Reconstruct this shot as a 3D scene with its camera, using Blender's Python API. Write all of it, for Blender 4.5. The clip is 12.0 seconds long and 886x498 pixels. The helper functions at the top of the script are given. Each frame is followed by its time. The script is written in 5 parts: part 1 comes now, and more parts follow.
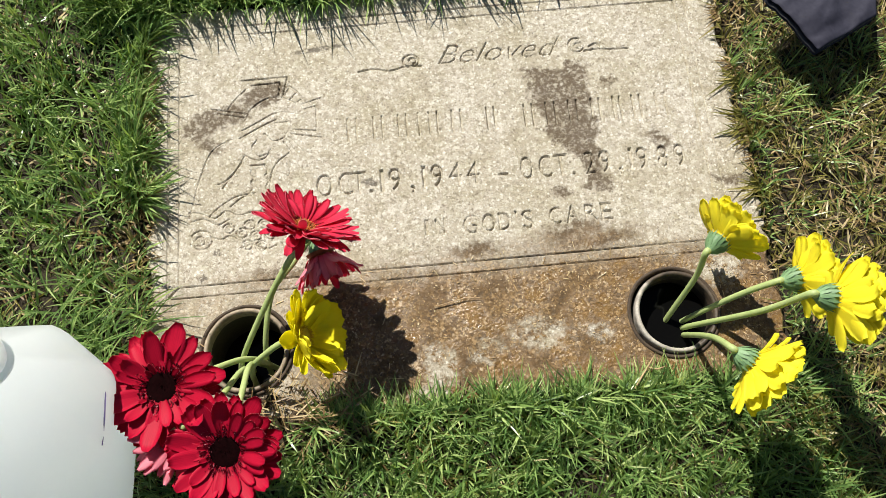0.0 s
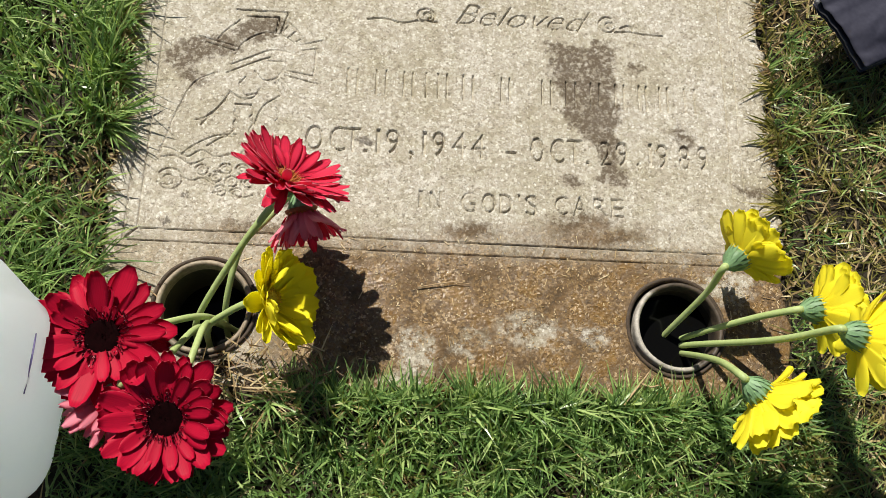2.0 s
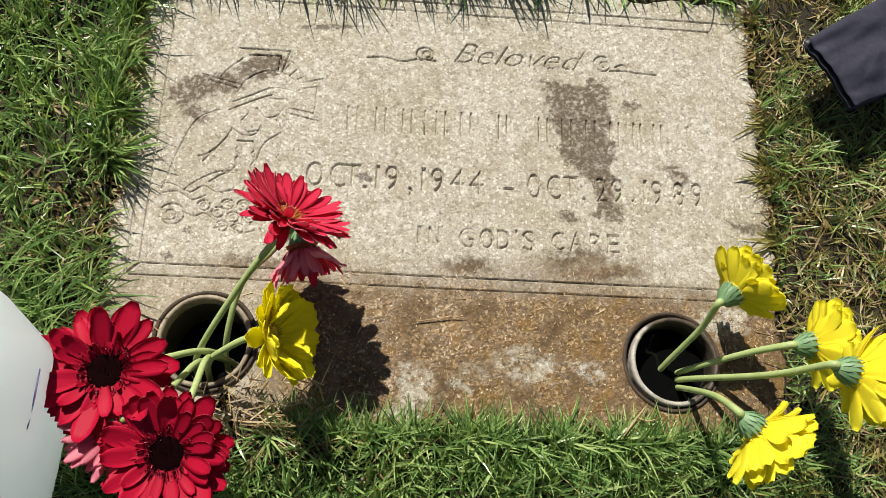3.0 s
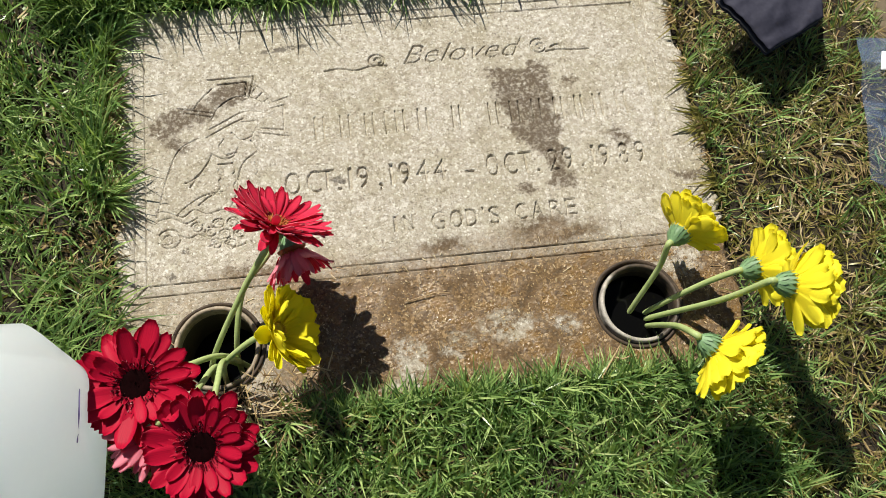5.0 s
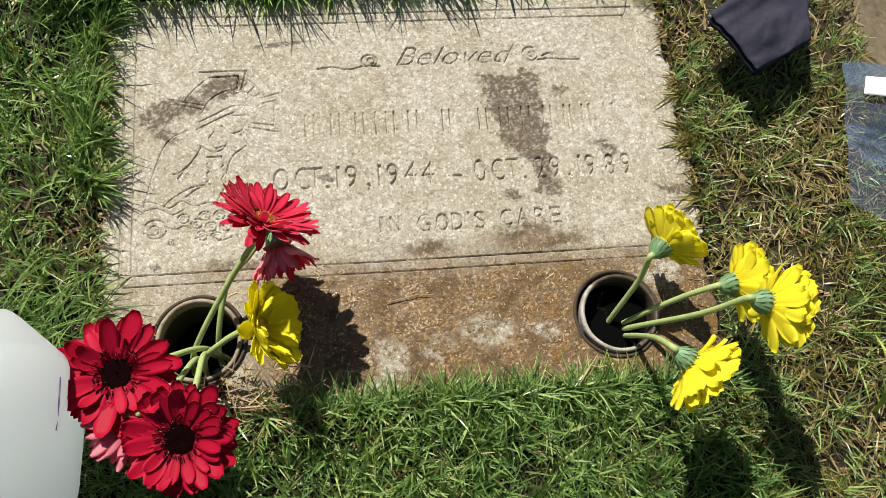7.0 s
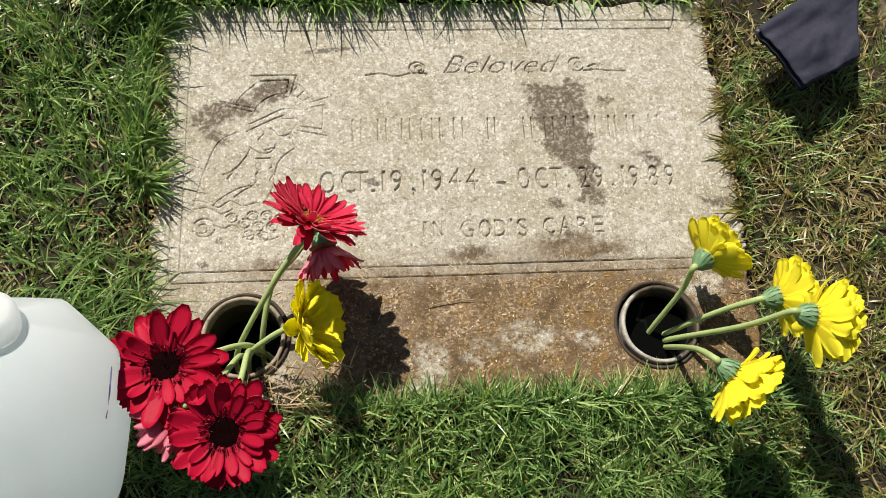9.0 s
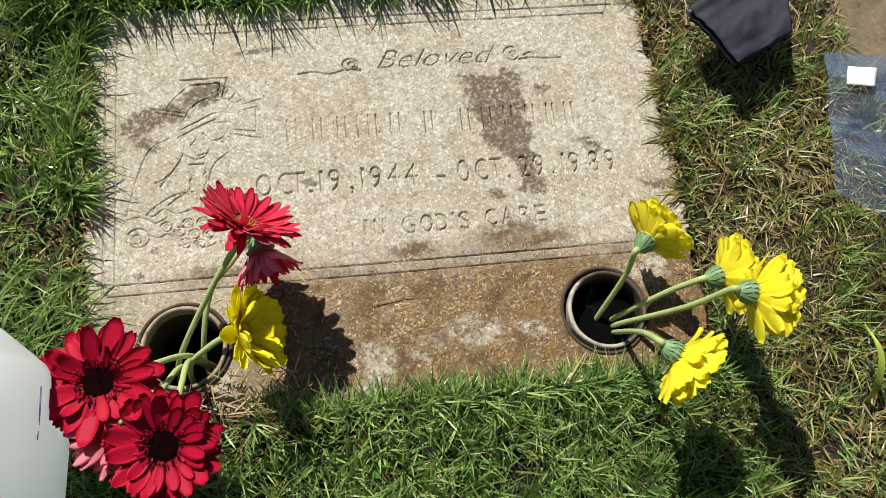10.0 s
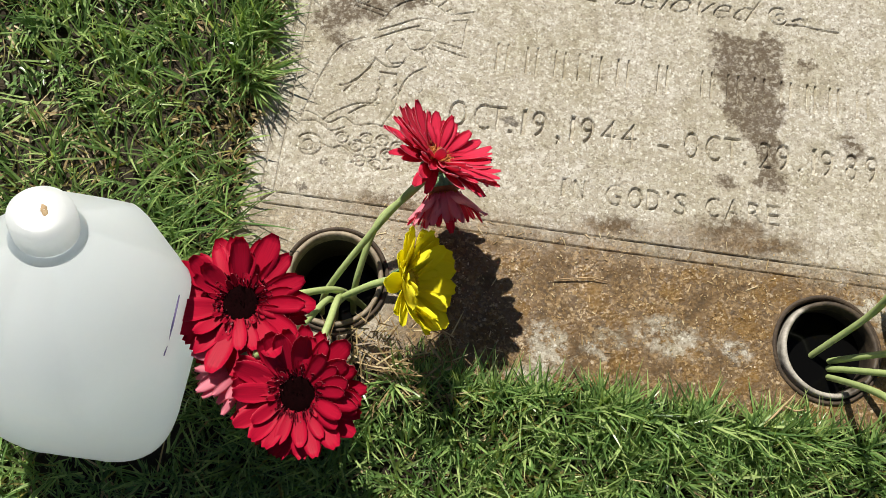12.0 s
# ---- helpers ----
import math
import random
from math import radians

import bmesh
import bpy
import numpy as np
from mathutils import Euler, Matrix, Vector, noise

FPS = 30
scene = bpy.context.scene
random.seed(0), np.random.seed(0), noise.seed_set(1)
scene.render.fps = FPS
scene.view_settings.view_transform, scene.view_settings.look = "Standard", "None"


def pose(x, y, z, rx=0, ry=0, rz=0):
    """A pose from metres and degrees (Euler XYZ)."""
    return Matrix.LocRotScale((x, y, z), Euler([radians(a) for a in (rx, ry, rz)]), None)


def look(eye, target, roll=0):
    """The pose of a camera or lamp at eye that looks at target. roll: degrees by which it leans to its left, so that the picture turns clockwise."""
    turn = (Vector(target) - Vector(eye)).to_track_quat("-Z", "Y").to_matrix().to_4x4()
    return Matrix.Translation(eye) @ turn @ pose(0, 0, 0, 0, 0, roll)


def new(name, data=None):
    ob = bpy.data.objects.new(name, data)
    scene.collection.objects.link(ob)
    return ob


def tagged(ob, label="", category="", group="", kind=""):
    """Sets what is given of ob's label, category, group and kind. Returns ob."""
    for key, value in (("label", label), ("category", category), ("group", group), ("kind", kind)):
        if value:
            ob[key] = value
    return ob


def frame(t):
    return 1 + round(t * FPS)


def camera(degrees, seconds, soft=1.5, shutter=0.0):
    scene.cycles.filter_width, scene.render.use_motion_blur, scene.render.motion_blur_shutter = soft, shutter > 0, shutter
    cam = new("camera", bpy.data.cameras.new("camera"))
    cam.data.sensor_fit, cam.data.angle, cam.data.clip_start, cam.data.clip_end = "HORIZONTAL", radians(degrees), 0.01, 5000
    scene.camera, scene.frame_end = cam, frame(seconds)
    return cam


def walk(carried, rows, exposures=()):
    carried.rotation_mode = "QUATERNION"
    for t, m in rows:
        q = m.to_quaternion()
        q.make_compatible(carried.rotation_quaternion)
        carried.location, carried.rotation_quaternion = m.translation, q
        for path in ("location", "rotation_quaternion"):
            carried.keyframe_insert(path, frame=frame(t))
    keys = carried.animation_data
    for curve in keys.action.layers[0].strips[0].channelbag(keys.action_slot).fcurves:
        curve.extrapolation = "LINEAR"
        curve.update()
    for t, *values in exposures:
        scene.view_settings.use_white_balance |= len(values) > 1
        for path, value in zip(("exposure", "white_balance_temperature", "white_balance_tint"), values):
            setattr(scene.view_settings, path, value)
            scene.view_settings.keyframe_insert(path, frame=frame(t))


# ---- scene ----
cam = camera(54.7, 12.0, soft=0.8)
PATH = [
    (0, (0.24, -0.246, 0.795), (0.309, 0.402, -1.096), 0.6),
    (0.5, (0.236, -0.244, 0.793), (0.363, 0.359, -1.11), 6.2),
    (1, (0.238, -0.25, 0.796), (0.403, 0.37, -1.098), 9.6),
    (1.5, (0.224, -0.25, 0.788), (0.413, 0.358, -1.108), 14.9),
    (2, (0.22, -0.225, 0.719), (0.369, 0.381, -1.181), 15.8),
    (2.5, (0.207, -0.22, 0.719), (0.318, 0.399, -1.18), 13.5),
    (3, (0.216, -0.223, 0.73), (0.373, 0.447, -1.148), 15.3),
    (3.2, (0.218, -0.226, 0.743), (0.398, 0.468, -1.124), 15.6),
    (4.8, (0.221, -0.26, 0.807), (0.403, 0.409, -1.069), 9.0),
    (5, (0.219, -0.26, 0.802), (0.407, 0.394, -1.078), 9.3),
    (5.5, (0.221, -0.258, 0.807), (0.446, 0.382, -1.075), 12.3),
    (6, (0.22, -0.258, 0.808), (0.46, 0.37, -1.075), 14.3),
    (6.5, (0.215, -0.252, 0.806), (0.45, 0.361, -1.084), 15.4),
    (7, (0.214, -0.256, 0.811), (0.448, 0.385, -1.069), 15.6),
    (7.5, (0.21, -0.256, 0.817), (0.434, 0.41, -1.055), 14.9),
    (9.3, (0.201, -0.267, 0.813), (0.361, 0.411, -1.061), 10.9),
    (9.5, (0.211, -0.264, 0.812), (0.395, 0.405, -1.064), 12.1),
    (10, (0.229, -0.267, 0.805), (0.464, 0.401, -1.066), 13.4),
    (10.5, (0.226, -0.265, 0.789), (0.437, 0.374, -1.094), 12.1),
    (11, (0.219, -0.268, 0.776), (0.394, 0.34, -1.121), 11.6),
    (11.5, (0.188, -0.26, 0.748), (0.3, 0.292, -1.171), 11.1),
    (12, (0.17, -0.205, 0.692), (0.143, 0.315, -1.239), 5.1),
]
EXPOSURES = [(0, 0.60), (0.3, 0.39), (0.5, 0.34), (1.0, 0.34), (1.5, 0.41), (11.4, 0.42), (12.0, 0.38)]
walk(cam, [(t, look(eye, target, roll)) for t, eye, target, roll in PATH], EXPOSURES)


# ---- light ----
SUN_FROM = Vector((-0.36, 0.80, 1.0)).normalized()
sun = new("sun", bpy.data.lights.new("sun", "SUN"))
sun.data.energy, sun.data.angle, sun.data.color = 5.0, radians(0.53), (1.0, 0.958, 0.858)
sun.matrix_world = look(SUN_FROM * 30, (0, 0, 0))

world = bpy.data.worlds.new("sky")
scene.world = world
world.use_nodes = True
wn = world.node_tree.nodes
sky = wn.new("ShaderNodeTexSky")
sky.sky_type, sky.sun_disc = "NISHITA", False
sky.sun_elevation = math.asin(SUN_FROM.z)
sky.sun_rotation = math.atan2(SUN_FROM.x, SUN_FROM.y)
world.node_tree.links.new(sky.outputs[0], wn["Background"].inputs[0])
wn["Background"].inputs[1].default_value = 0.036


# ---- helpers of this scene ----
class Mat:
    """A node material under construction."""

    def __init__(self, name):
        self.m = bpy.data.materials.new(name)
        self.m.use_nodes = True
        self.t = self.m.node_tree
        self.b = self.t.nodes["Principled BSDF"]
        self.out = self.t.nodes["Material Output"]

    def n(self, kind, **props):
        node = self.t.nodes.new(kind)
        for k, v in props.items():
            setattr(node, k, v)
        return node

    def put(self, node, key, value):
        if hasattr(value, "is_output"):
            self.t.links.new(value, node.inputs[key])
        else:
            node.inputs[key].default_value = value

    def math(self, op, a, b=0.0, c=0.0, clamp=False):
        node = self.n("ShaderNodeMath", operation=op, use_clamp=clamp)
        self.put(node, 0, a), self.put(node, 1, b), self.put(node, 2, c)
        return node.outputs[0]

    def coords(self, which="Object"):
        return self.n("ShaderNodeTexCoord").outputs[which]

    def noise(self, vec, scale, detail=3.0, rough=0.55, out="Fac", distortion=0.0):
        node = self.n("ShaderNodeTexNoise")
        self.put(node, "Vector", vec), self.put(node, "Scale", scale), self.put(node, "Detail", detail)
        self.put(node, "Roughness", rough), self.put(node, "Distortion", distortion)
        return node.outputs[out]

    def voronoi(self, vec, scale, out="Color", feature="F1", randomness=1.0):
        node = self.n("ShaderNodeTexVoronoi", feature=feature)
        self.put(node, "Vector", vec), self.put(node, "Scale", scale), self.put(node, "Randomness", randomness)
        return node.outputs[out]

    def ramp(self, fac, stops, mode="LINEAR"):
        node = self.n("ShaderNodeValToRGB")
        node.color_ramp.interpolation = mode
        while len(node.color_ramp.elements) < len(stops):
            node.color_ramp.elements.new(0.5)
        for e, (p, c) in zip(node.color_ramp.elements, stops):
            e.position = p
            e.color = (*c, 1) if len(c) == 3 else c
        self.put(node, 0, fac)
        return node.outputs[0]

    def steps(self, fac, lo, hi):
        node = self.n("ShaderNodeMapRange", interpolation_type="SMOOTHSTEP")
        self.put(node, 0, fac), self.put(node, 1, lo), self.put(node, 2, hi)
        return node.outputs[0]

    def mix(self, fac, a, b, mode="MIX"):
        node = self.n("ShaderNodeMix", data_type="RGBA", blend_type=mode)
        self.put(node, 0, fac)
        for key, v in ((6, a), (7, b)):
            self.put(node, key, (*v, 1) if isinstance(v, tuple) and len(v) == 3 else v)
        return node.outputs[2]

    def bump(self, height, strength, distance, normal=None):
        node = self.n("ShaderNodeBump")
        self.put(node, "Height", height), self.put(node, "Strength", strength), self.put(node, "Distance", distance)
        if normal is not None:
            self.put(node, "Normal", normal)
        return node.outputs[0]

    def set(self, **kw):
        for k, v in kw.items():
            k = k.replace("_", " ")
            self.put(self.b, k, (*v, 1) if isinstance(v, tuple) and len(v) == 3 else v)
        return self

    def leafy(self, colour, share, normal=None):
        """Lets some light through: a share of the light passes to the other side."""
        tr = self.n("ShaderNodeBsdfTranslucent")
        self.put(tr, "Color", colour)
        mx = self.n("ShaderNodeMixShader")
        self.put(mx, 0, share)
        self.t.links.new(self.b.outputs[0], mx.inputs[1])
        self.t.links.new(tr.outputs[0], mx.inputs[2])
        self.t.links.new(mx.outputs[0], self.out.inputs[0])
        return self


def mesh_of(name, verts, faces, mats, smooth=True, face_mats=None):
    me = bpy.data.meshes.new(name)
    me.from_pydata([tuple(v) for v in verts], [], [tuple(f) for f in faces])
    for m in mats if isinstance(mats, (list, tuple)) else [mats]:
        me.materials.append(m)
    if face_mats is not None:
        me.polygons.foreach_set("material_index", np.array(face_mats, dtype=np.int32))
    me.polygons.foreach_set("use_smooth", np.full(len(me.polygons), smooth))
    me.update()
    return me


def raw_mesh(name, verts, loops, sizes, mat, smooth=True):
    """A large mesh from arrays."""
    me = bpy.data.meshes.new(name)
    me.vertices.add(len(verts))
    me.vertices.foreach_set("co", np.asarray(verts, dtype=np.float32).ravel())
    me.loops.add(len(loops))
    me.loops.foreach_set("vertex_index", np.asarray(loops, dtype=np.int32))
    sizes = np.asarray(sizes, dtype=np.int32)
    me.polygons.add(len(sizes))
    me.polygons.foreach_set("loop_start", np.r_[0, np.cumsum(sizes)[:-1]].astype(np.int32))
    me.polygons.foreach_set("use_smooth", np.full(len(sizes), smooth))
    me.materials.append(mat)
    me.update(calc_edges=True)
    me.validate()
    return me


def part(name, me, parent, label="", m=None):
    ob = new(name, me)
    ob.parent = parent
    if m is not None:
        ob.matrix_basis = m
    return tagged(ob, label)


def thing(name, label, category, m=None, group="", kind="", data=None):
    ob = new(name, data)
    if m is not None:
        ob.matrix_basis = m
    return tagged(ob, label, category, group, kind)


def lathe(profile, seg=40, wobble=0.0, seed=0):
    """Verts and faces of a turned shape from (radius, z) pairs."""
    rng = np.random.default_rng(seed)
    verts, faces = [], []
    k = rng.uniform(0, 6.28, 3)
    for r, z in profile:
        for i in range(seg):
            a = 2 * math.pi * i / seg
            rr = r * (1 + wobble * (math.sin(2 * a + k[0]) + 0.6 * math.sin(5 * a + k[1]) + 0.4 * math.sin(9 * a + k[2] + z * 90)))
            verts.append((rr * math.cos(a), rr * math.sin(a), z))
    for j in range(len(profile) - 1):
        for i in range(seg):
            i2 = (i + 1) % seg
            faces.append((j * seg + i, j * seg + i2, (j + 1) * seg + i2, (j + 1) * seg + i))
    return verts, faces


def smooth_path(p, n=6):
    """A smooth line through points in space."""
    p = [2 * p[0] - p[1]] + list(p) + [2 * p[-1] - p[-2]]
    out = []
    for i in range(1, len(p) - 2):
        for k in range(n):
            t = k / n
            out.append(0.5 * (2 * p[i] + (p[i + 1] - p[i - 1]) * t + (2 * p[i - 1] - 5 * p[i] + 4 * p[i + 1] - p[i + 2]) * t * t + (3 * p[i] - p[i - 1] - 3 * p[i + 1] + p[i + 2]) * t ** 3))
    return out + [p[-2]]


def tube(points, radii, seg=10):
    verts, faces = [], []
    up = Vector((0, 0, 1))
    for i, p in enumerate(points):
        d = (points[min(i + 1, len(points) - 1)] - points[max(i - 1, 0)]).normalized()
        a = d.cross(up)
        a = a.normalized() if a.length > 1e-4 else Vector((1, 0, 0))
        b = d.cross(a).normalized()
        for k in range(seg):
            t = 2 * math.pi * k / seg
            verts.append(p + radii[i] * (math.cos(t) * a + math.sin(t) * b))
    n = len(points)
    for i in range(n - 1):
        for k in range(seg):
            k2 = (k + 1) % seg
            faces.append((i * seg + k, i * seg + k2, (i + 1) * seg + k2, (i + 1) * seg + k))
    faces.append(tuple(range(seg)))
    faces.append(tuple(range((n - 1) * seg, n * seg))[::-1])
    return verts, faces


# ---- materials ----
def blob(M, vec, cx, cy, rx, ry, turn=0.0, soft=0.25):
    """A stain's mask: one inside an ellipse round (cx, cy), fading at a ragged edge."""
    mp = M.n("ShaderNodeMapping", vector_type="TEXTURE")
    M.put(mp, "Vector", vec)
    M.put(mp, "Location", (cx, cy, 0)), M.put(mp, "Rotation", (0, 0, radians(turn))), M.put(mp, "Scale", (rx, ry, 1))
    flat = M.n("ShaderNodeVectorMath", operation="MULTIPLY")
    M.put(flat, 0, mp.outputs[0]), M.put(flat, 1, (1, 1, 0))
    ln = M.n("ShaderNodeVectorMath", operation="LENGTH")
    M.put(ln, 0, flat.outputs[0])
    return M.steps(ln.outputs["Value"], 1 + soft, 1 - soft)


def highest(M, masks):
    top = masks[0]
    for m in masks[1:]:
        top = M.math("MAXIMUM", top, m)
    return top


def stone_material():
    M = Mat("weathered_concrete_stone")
    co = M.coords()
    jig = M.n("ShaderNodeVectorMath", operation="SUBTRACT")
    M.put(jig, 0, M.noise(co, 60, 9, 0.78, "Color")), M.put(jig, 1, (0.5, 0.5, 0.5))
    jag = M.n("ShaderNodeVectorMath", operation="MULTIPLY_ADD")
    M.put(jag, 0, jig.outputs[0]), M.put(jag, 1, (0.050, 0.050, 0)), M.put(jag, 2, co)
    rag = jag.outputs[0]
    wob = M.n("ShaderNodeVectorMath", operation="MULTIPLY_ADD")
    M.put(wob, 0, M.noise(co, 500, 2, 0.5, "Color")), M.put(wob, 1, (0.0045, 0.0045, 0.0045)), M.put(wob, 2, co)
    rag2 = wob.outputs[0]
    # aggregate: pale and tan grains in a grey binder
    cell = M.voronoi(rag2, 300, "Color")
    sep = M.n("ShaderNodeSeparateColor")
    M.put(sep, 0, cell)
    grain = M.ramp(sep.outputs[0], [(0.0, (0.305, 0.262, 0.198)), (0.3, (0.400, 0.354, 0.282)), (0.62, (0.448, 0.405, 0.332)), (0.86, (0.525, 0.485, 0.412)), (1.0, (0.66, 0.625, 0.56))])
    cell2 = M.voronoi(rag2, 760, "Color")
    sep2 = M.n("ShaderNodeSeparateColor")
    M.put(sep2, 0, cell2)
    fine = M.ramp(sep2.outputs[1], [(0.0, (0.200, 0.172, 0.128)), (0.12, (0.365, 0.332, 0.275)), (0.8, (0.440, 0.408, 0.350)), (1.0, (0.690, 0.670, 0.640))])
    base = M.mix(0.38, grain, fine)
    fleck = M.voronoi(rag2, 500, "Color")
    sep3 = M.n("ShaderNodeSeparateColor")
    M.put(sep3, 0, fleck)
    base = M.mix(M.math("MULTIPLY", M.steps(sep3.outputs[0], 0.88, 0.93), 0.42), base, (0.74, 0.72, 0.66))
    base = M.mix(M.math("MULTIPLY", M.steps(sep3.outputs[1], 0.90, 0.96), 0.45), base, (0.17, 0.14, 0.10))
    base = M.mix(M.steps(M.noise(co, 9, 4, 0.6), 0.35, 0.7), base, M.mix(1.0, base, (0.82, 0.80, 0.72), "MULTIPLY"))
    base = M.mix(M.steps(M.noise(co, 900, 2), 0.62, 0.75), base, (0.16, 0.13, 0.10))
    base = M.mix(M.steps(M.noise(co, 55, 5, 0.7), 0.42, 0.68), base, M.mix(1.0, base, (0.84, 0.83, 0.76), "MULTIPLY"))
    for size, pick, near, tint, amount in ((210, 0.86, 0.26, (0.12, 0.095, 0.068), 0.65), (340, 0.78, 0.34, (0.80, 0.78, 0.71), 0.55), (420, 0.74, 0.36, (0.14, 0.11, 0.075), 0.62)):
        one = M.n("ShaderNodeSeparateColor")
        M.put(one, 0, M.voronoi(rag2, size, "Color"))
        spot = M.math("MULTIPLY", M.steps(one.outputs[0], pick, pick + 0.02), M.steps(M.voronoi(rag2, size, "Distance"), near + 0.08, near - 0.08))
        base = M.mix(M.math("MULTIPLY", spot, amount), base, tint)
    # dark lichen stains
    dark = highest(M, [
        blob(M, rag, 0.408, 0.187, 0.033, 0.033, 0, 0.10),
        blob(M, rag, 0.414, 0.148, 0.026, 0.030, 10, 0.10),
        blob(M, rag, 0.427, 0.116, 0.013, 0.024, 15, 0.12),
        blob(M, rag, 0.435, 0.084, 0.010, 0.014, 25, 0.2),
        blob(M, rag, 0.385, 0.212, 0.015, 0.006, -20, 0.3),
        blob(M, rag, 0.424, 0.214, 0.014, 0.008, 0, 0.3),
        blob(M, rag, 0.460, 0.197, 0.007, 0.005, 30, 0.4),
        blob(M, rag, 0.098, 0.213, 0.024, 0.014, 15, 0.15),
        blob(M, rag, 0.050, 0.190, 0.034, 0.012, 15, 0.25),
        blob(M, rag, 0.030, 0.178, 0.016, 0.014, 0, 0.3),
        blob(M, rag, 0.040, 0.160, 0.010, 0.008, 0, 0.4),
        blob(M, rag, 0.393, 0.077, 0.009, 0.006, 0, 0.4),
        blob(M, rag, 0.424, 0.076, 0.006, 0.004, 0, 0.4),
        blob(M, rag, 0.500, 0.126, 0.013, 0.009, -30, 0.5),
        blob(M, rag, 0.565, 0.074, 0.020, 0.006, -15, 0.6),
        blob(M, rag, 0.400, 0.034, 0.030, 0.009, 5, 0.5),
        blob(M, rag, 0.420, 0.022, 0.040, 0.010, 5, 0.5),
        blob(M, rag, 0.300, 0.024, 0.024, 0.009, 0, 0.5),
        blob(M, rag, 0.110, 0.018, 0.030, 0.005, 0, 0.7),
        blob(M, rag, 0.135, 0.040, 0.005, 0.004, 0, 0.6),
        blob(M, rag, 0.050, 0.155, 0.006, 0.006, 0, 0.6),
    ])
    dark = M.math("MULTIPLY", dark, M.math("ADD", 0.62, M.math("MULTIPLY", M.steps(M.noise(co, 260, 5, 0.8), 0.42, 0.50), 0.38)))
    dark = M.math("MULTIPLY", dark, M.math("SUBTRACT", 1.0, M.math("MULTIPLY", M.steps(sep.outputs[1], 0.72, 0.84), 0.55)))
    base = M.mix(dark, base, M.mix(0.88, base, (0.070, 0.044, 0.022), "MIX"))
    spots = highest(M, [blob(M, rag, x, y, 0.0045, 0.0035, 0, 0.4) for x, y in ((0.048, 0.040), (0.034, 0.020), (0.205, 0.104))])
    streak = M.math("MULTIPLY", blob(M, rag2, 0.163, 0.266, 0.029, 0.0030, 6, 0.3), M.steps(M.noise(co, 150, 4, 0.7), 0.38, 0.50))
    base = M.mix(M.math("MULTIPLY", M.math("MAXIMUM", spots, streak), 0.8), base, (0.07, 0.055, 0.042))
    # damp mud along the lower margin
    sx = M.n("ShaderNodeSeparateXYZ")
    M.put(sx, 0, rag)
    low = M.steps(sx.outputs[1], 0.030, -0.012)
    damp = M.math("MULTIPLY", low, M.math("MULTIPLY", M.steps(sx.outputs[0], 0.085, 0.16), M.steps(sx.outputs[0], 0.65, 0.58)))
    damp = M.math("MAXIMUM", damp, M.math("MULTIPLY", low, 0.35))
    pale = highest(M, [
        blob(M, rag, 0.353, -0.066, 0.026, 0.014, -10, 0.35),
        blob(M, rag, 0.300, -0.078, 0.017, 0.010, 20, 0.4),
        blob(M, rag, 0.256, -0.088, 0.016, 0.022, 30, 0.25),
        blob(M, rag, 0.245, -0.116, 0.018, 0.016, 0, 0.2),
        blob(M, rag, 0.408, -0.070, 0.014, 0.007, -25, 0.7),
        blob(M, rag, 0.530, -0.018, 0.035, 0.016, 20, 0.5),
    ])
    damp = M.math("MAXIMUM", damp, M.math("MULTIPLY", highest(M, [blob(M, rag, 0.395, 0.020, 0.070, 0.016, 3, 0.6), blob(M, rag, 0.300, 0.016, 0.030, 0.012, 0, 0.7), blob(M, rag, 0.120, 0.008, 0.060, 0.012, 0, 0.7)]), 0.55))
    damp = M.math("MULTIPLY", damp, M.math("SUBTRACT", 1.0, M.math("MULTIPLY", pale, M.math("MULTIPLY", M.steps(M.noise(co, 70, 7, 0.8), 0.42, 0.54), 0.90))), 0, True)
    mudc = M.ramp(M.noise(co, 30, 7, 0.75), [(0.36, (0.036, 0.017, 0.003)), (0.5, (0.108, 0.053, 0.010)), (0.66, (0.270, 0.152, 0.042))])
    peb = M.n("ShaderNodeSeparateColor")
    M.put(peb, 0, M.voronoi(rag2, 470, "Color"))
    pebble = M.ramp(peb.outputs[0], [(0.0, (0.052, 0.025, 0.006)), (0.45, (0.130, 0.069, 0.018)), (0.78, (0.235, 0.140, 0.050)), (0.93, (0.38, 0.25, 0.115)), (1.0, (0.56, 0.44, 0.30))])
    mudc = M.mix(M.math("MULTIPLY", M.steps(M.noise(co, 38, 4, 0.7), 0.36, 0.56), 0.75), mudc, pebble)
    mudc = M.mix(M.steps(M.noise(co, 300, 4, 0.75), 0.50, 0.62), mudc, M.mix(0.12, mudc, base))
    base = M.mix(M.math("MULTIPLY", damp, 0.95), base, mudc)
    rough = M.math("SUBTRACT", 0.86, M.math("MULTIPLY", damp, M.math("MULTIPLY", M.steps(M.noise(co, 30, 4), 0.4, 0.6), 0.68)))
    h = M.math("ADD", M.math("MULTIPLY", sep.outputs[2], 0.35), M.noise(co, 420, 4, 0.7))
    h = M.math("ADD", h, M.math("MULTIPLY", damp, M.math("MULTIPLY", peb.outputs[2], 0.9)))
    M.set(Base_Color=base, Roughness=rough, Normal=M.bump(h, 0.7, 0.0008))
    return M.m


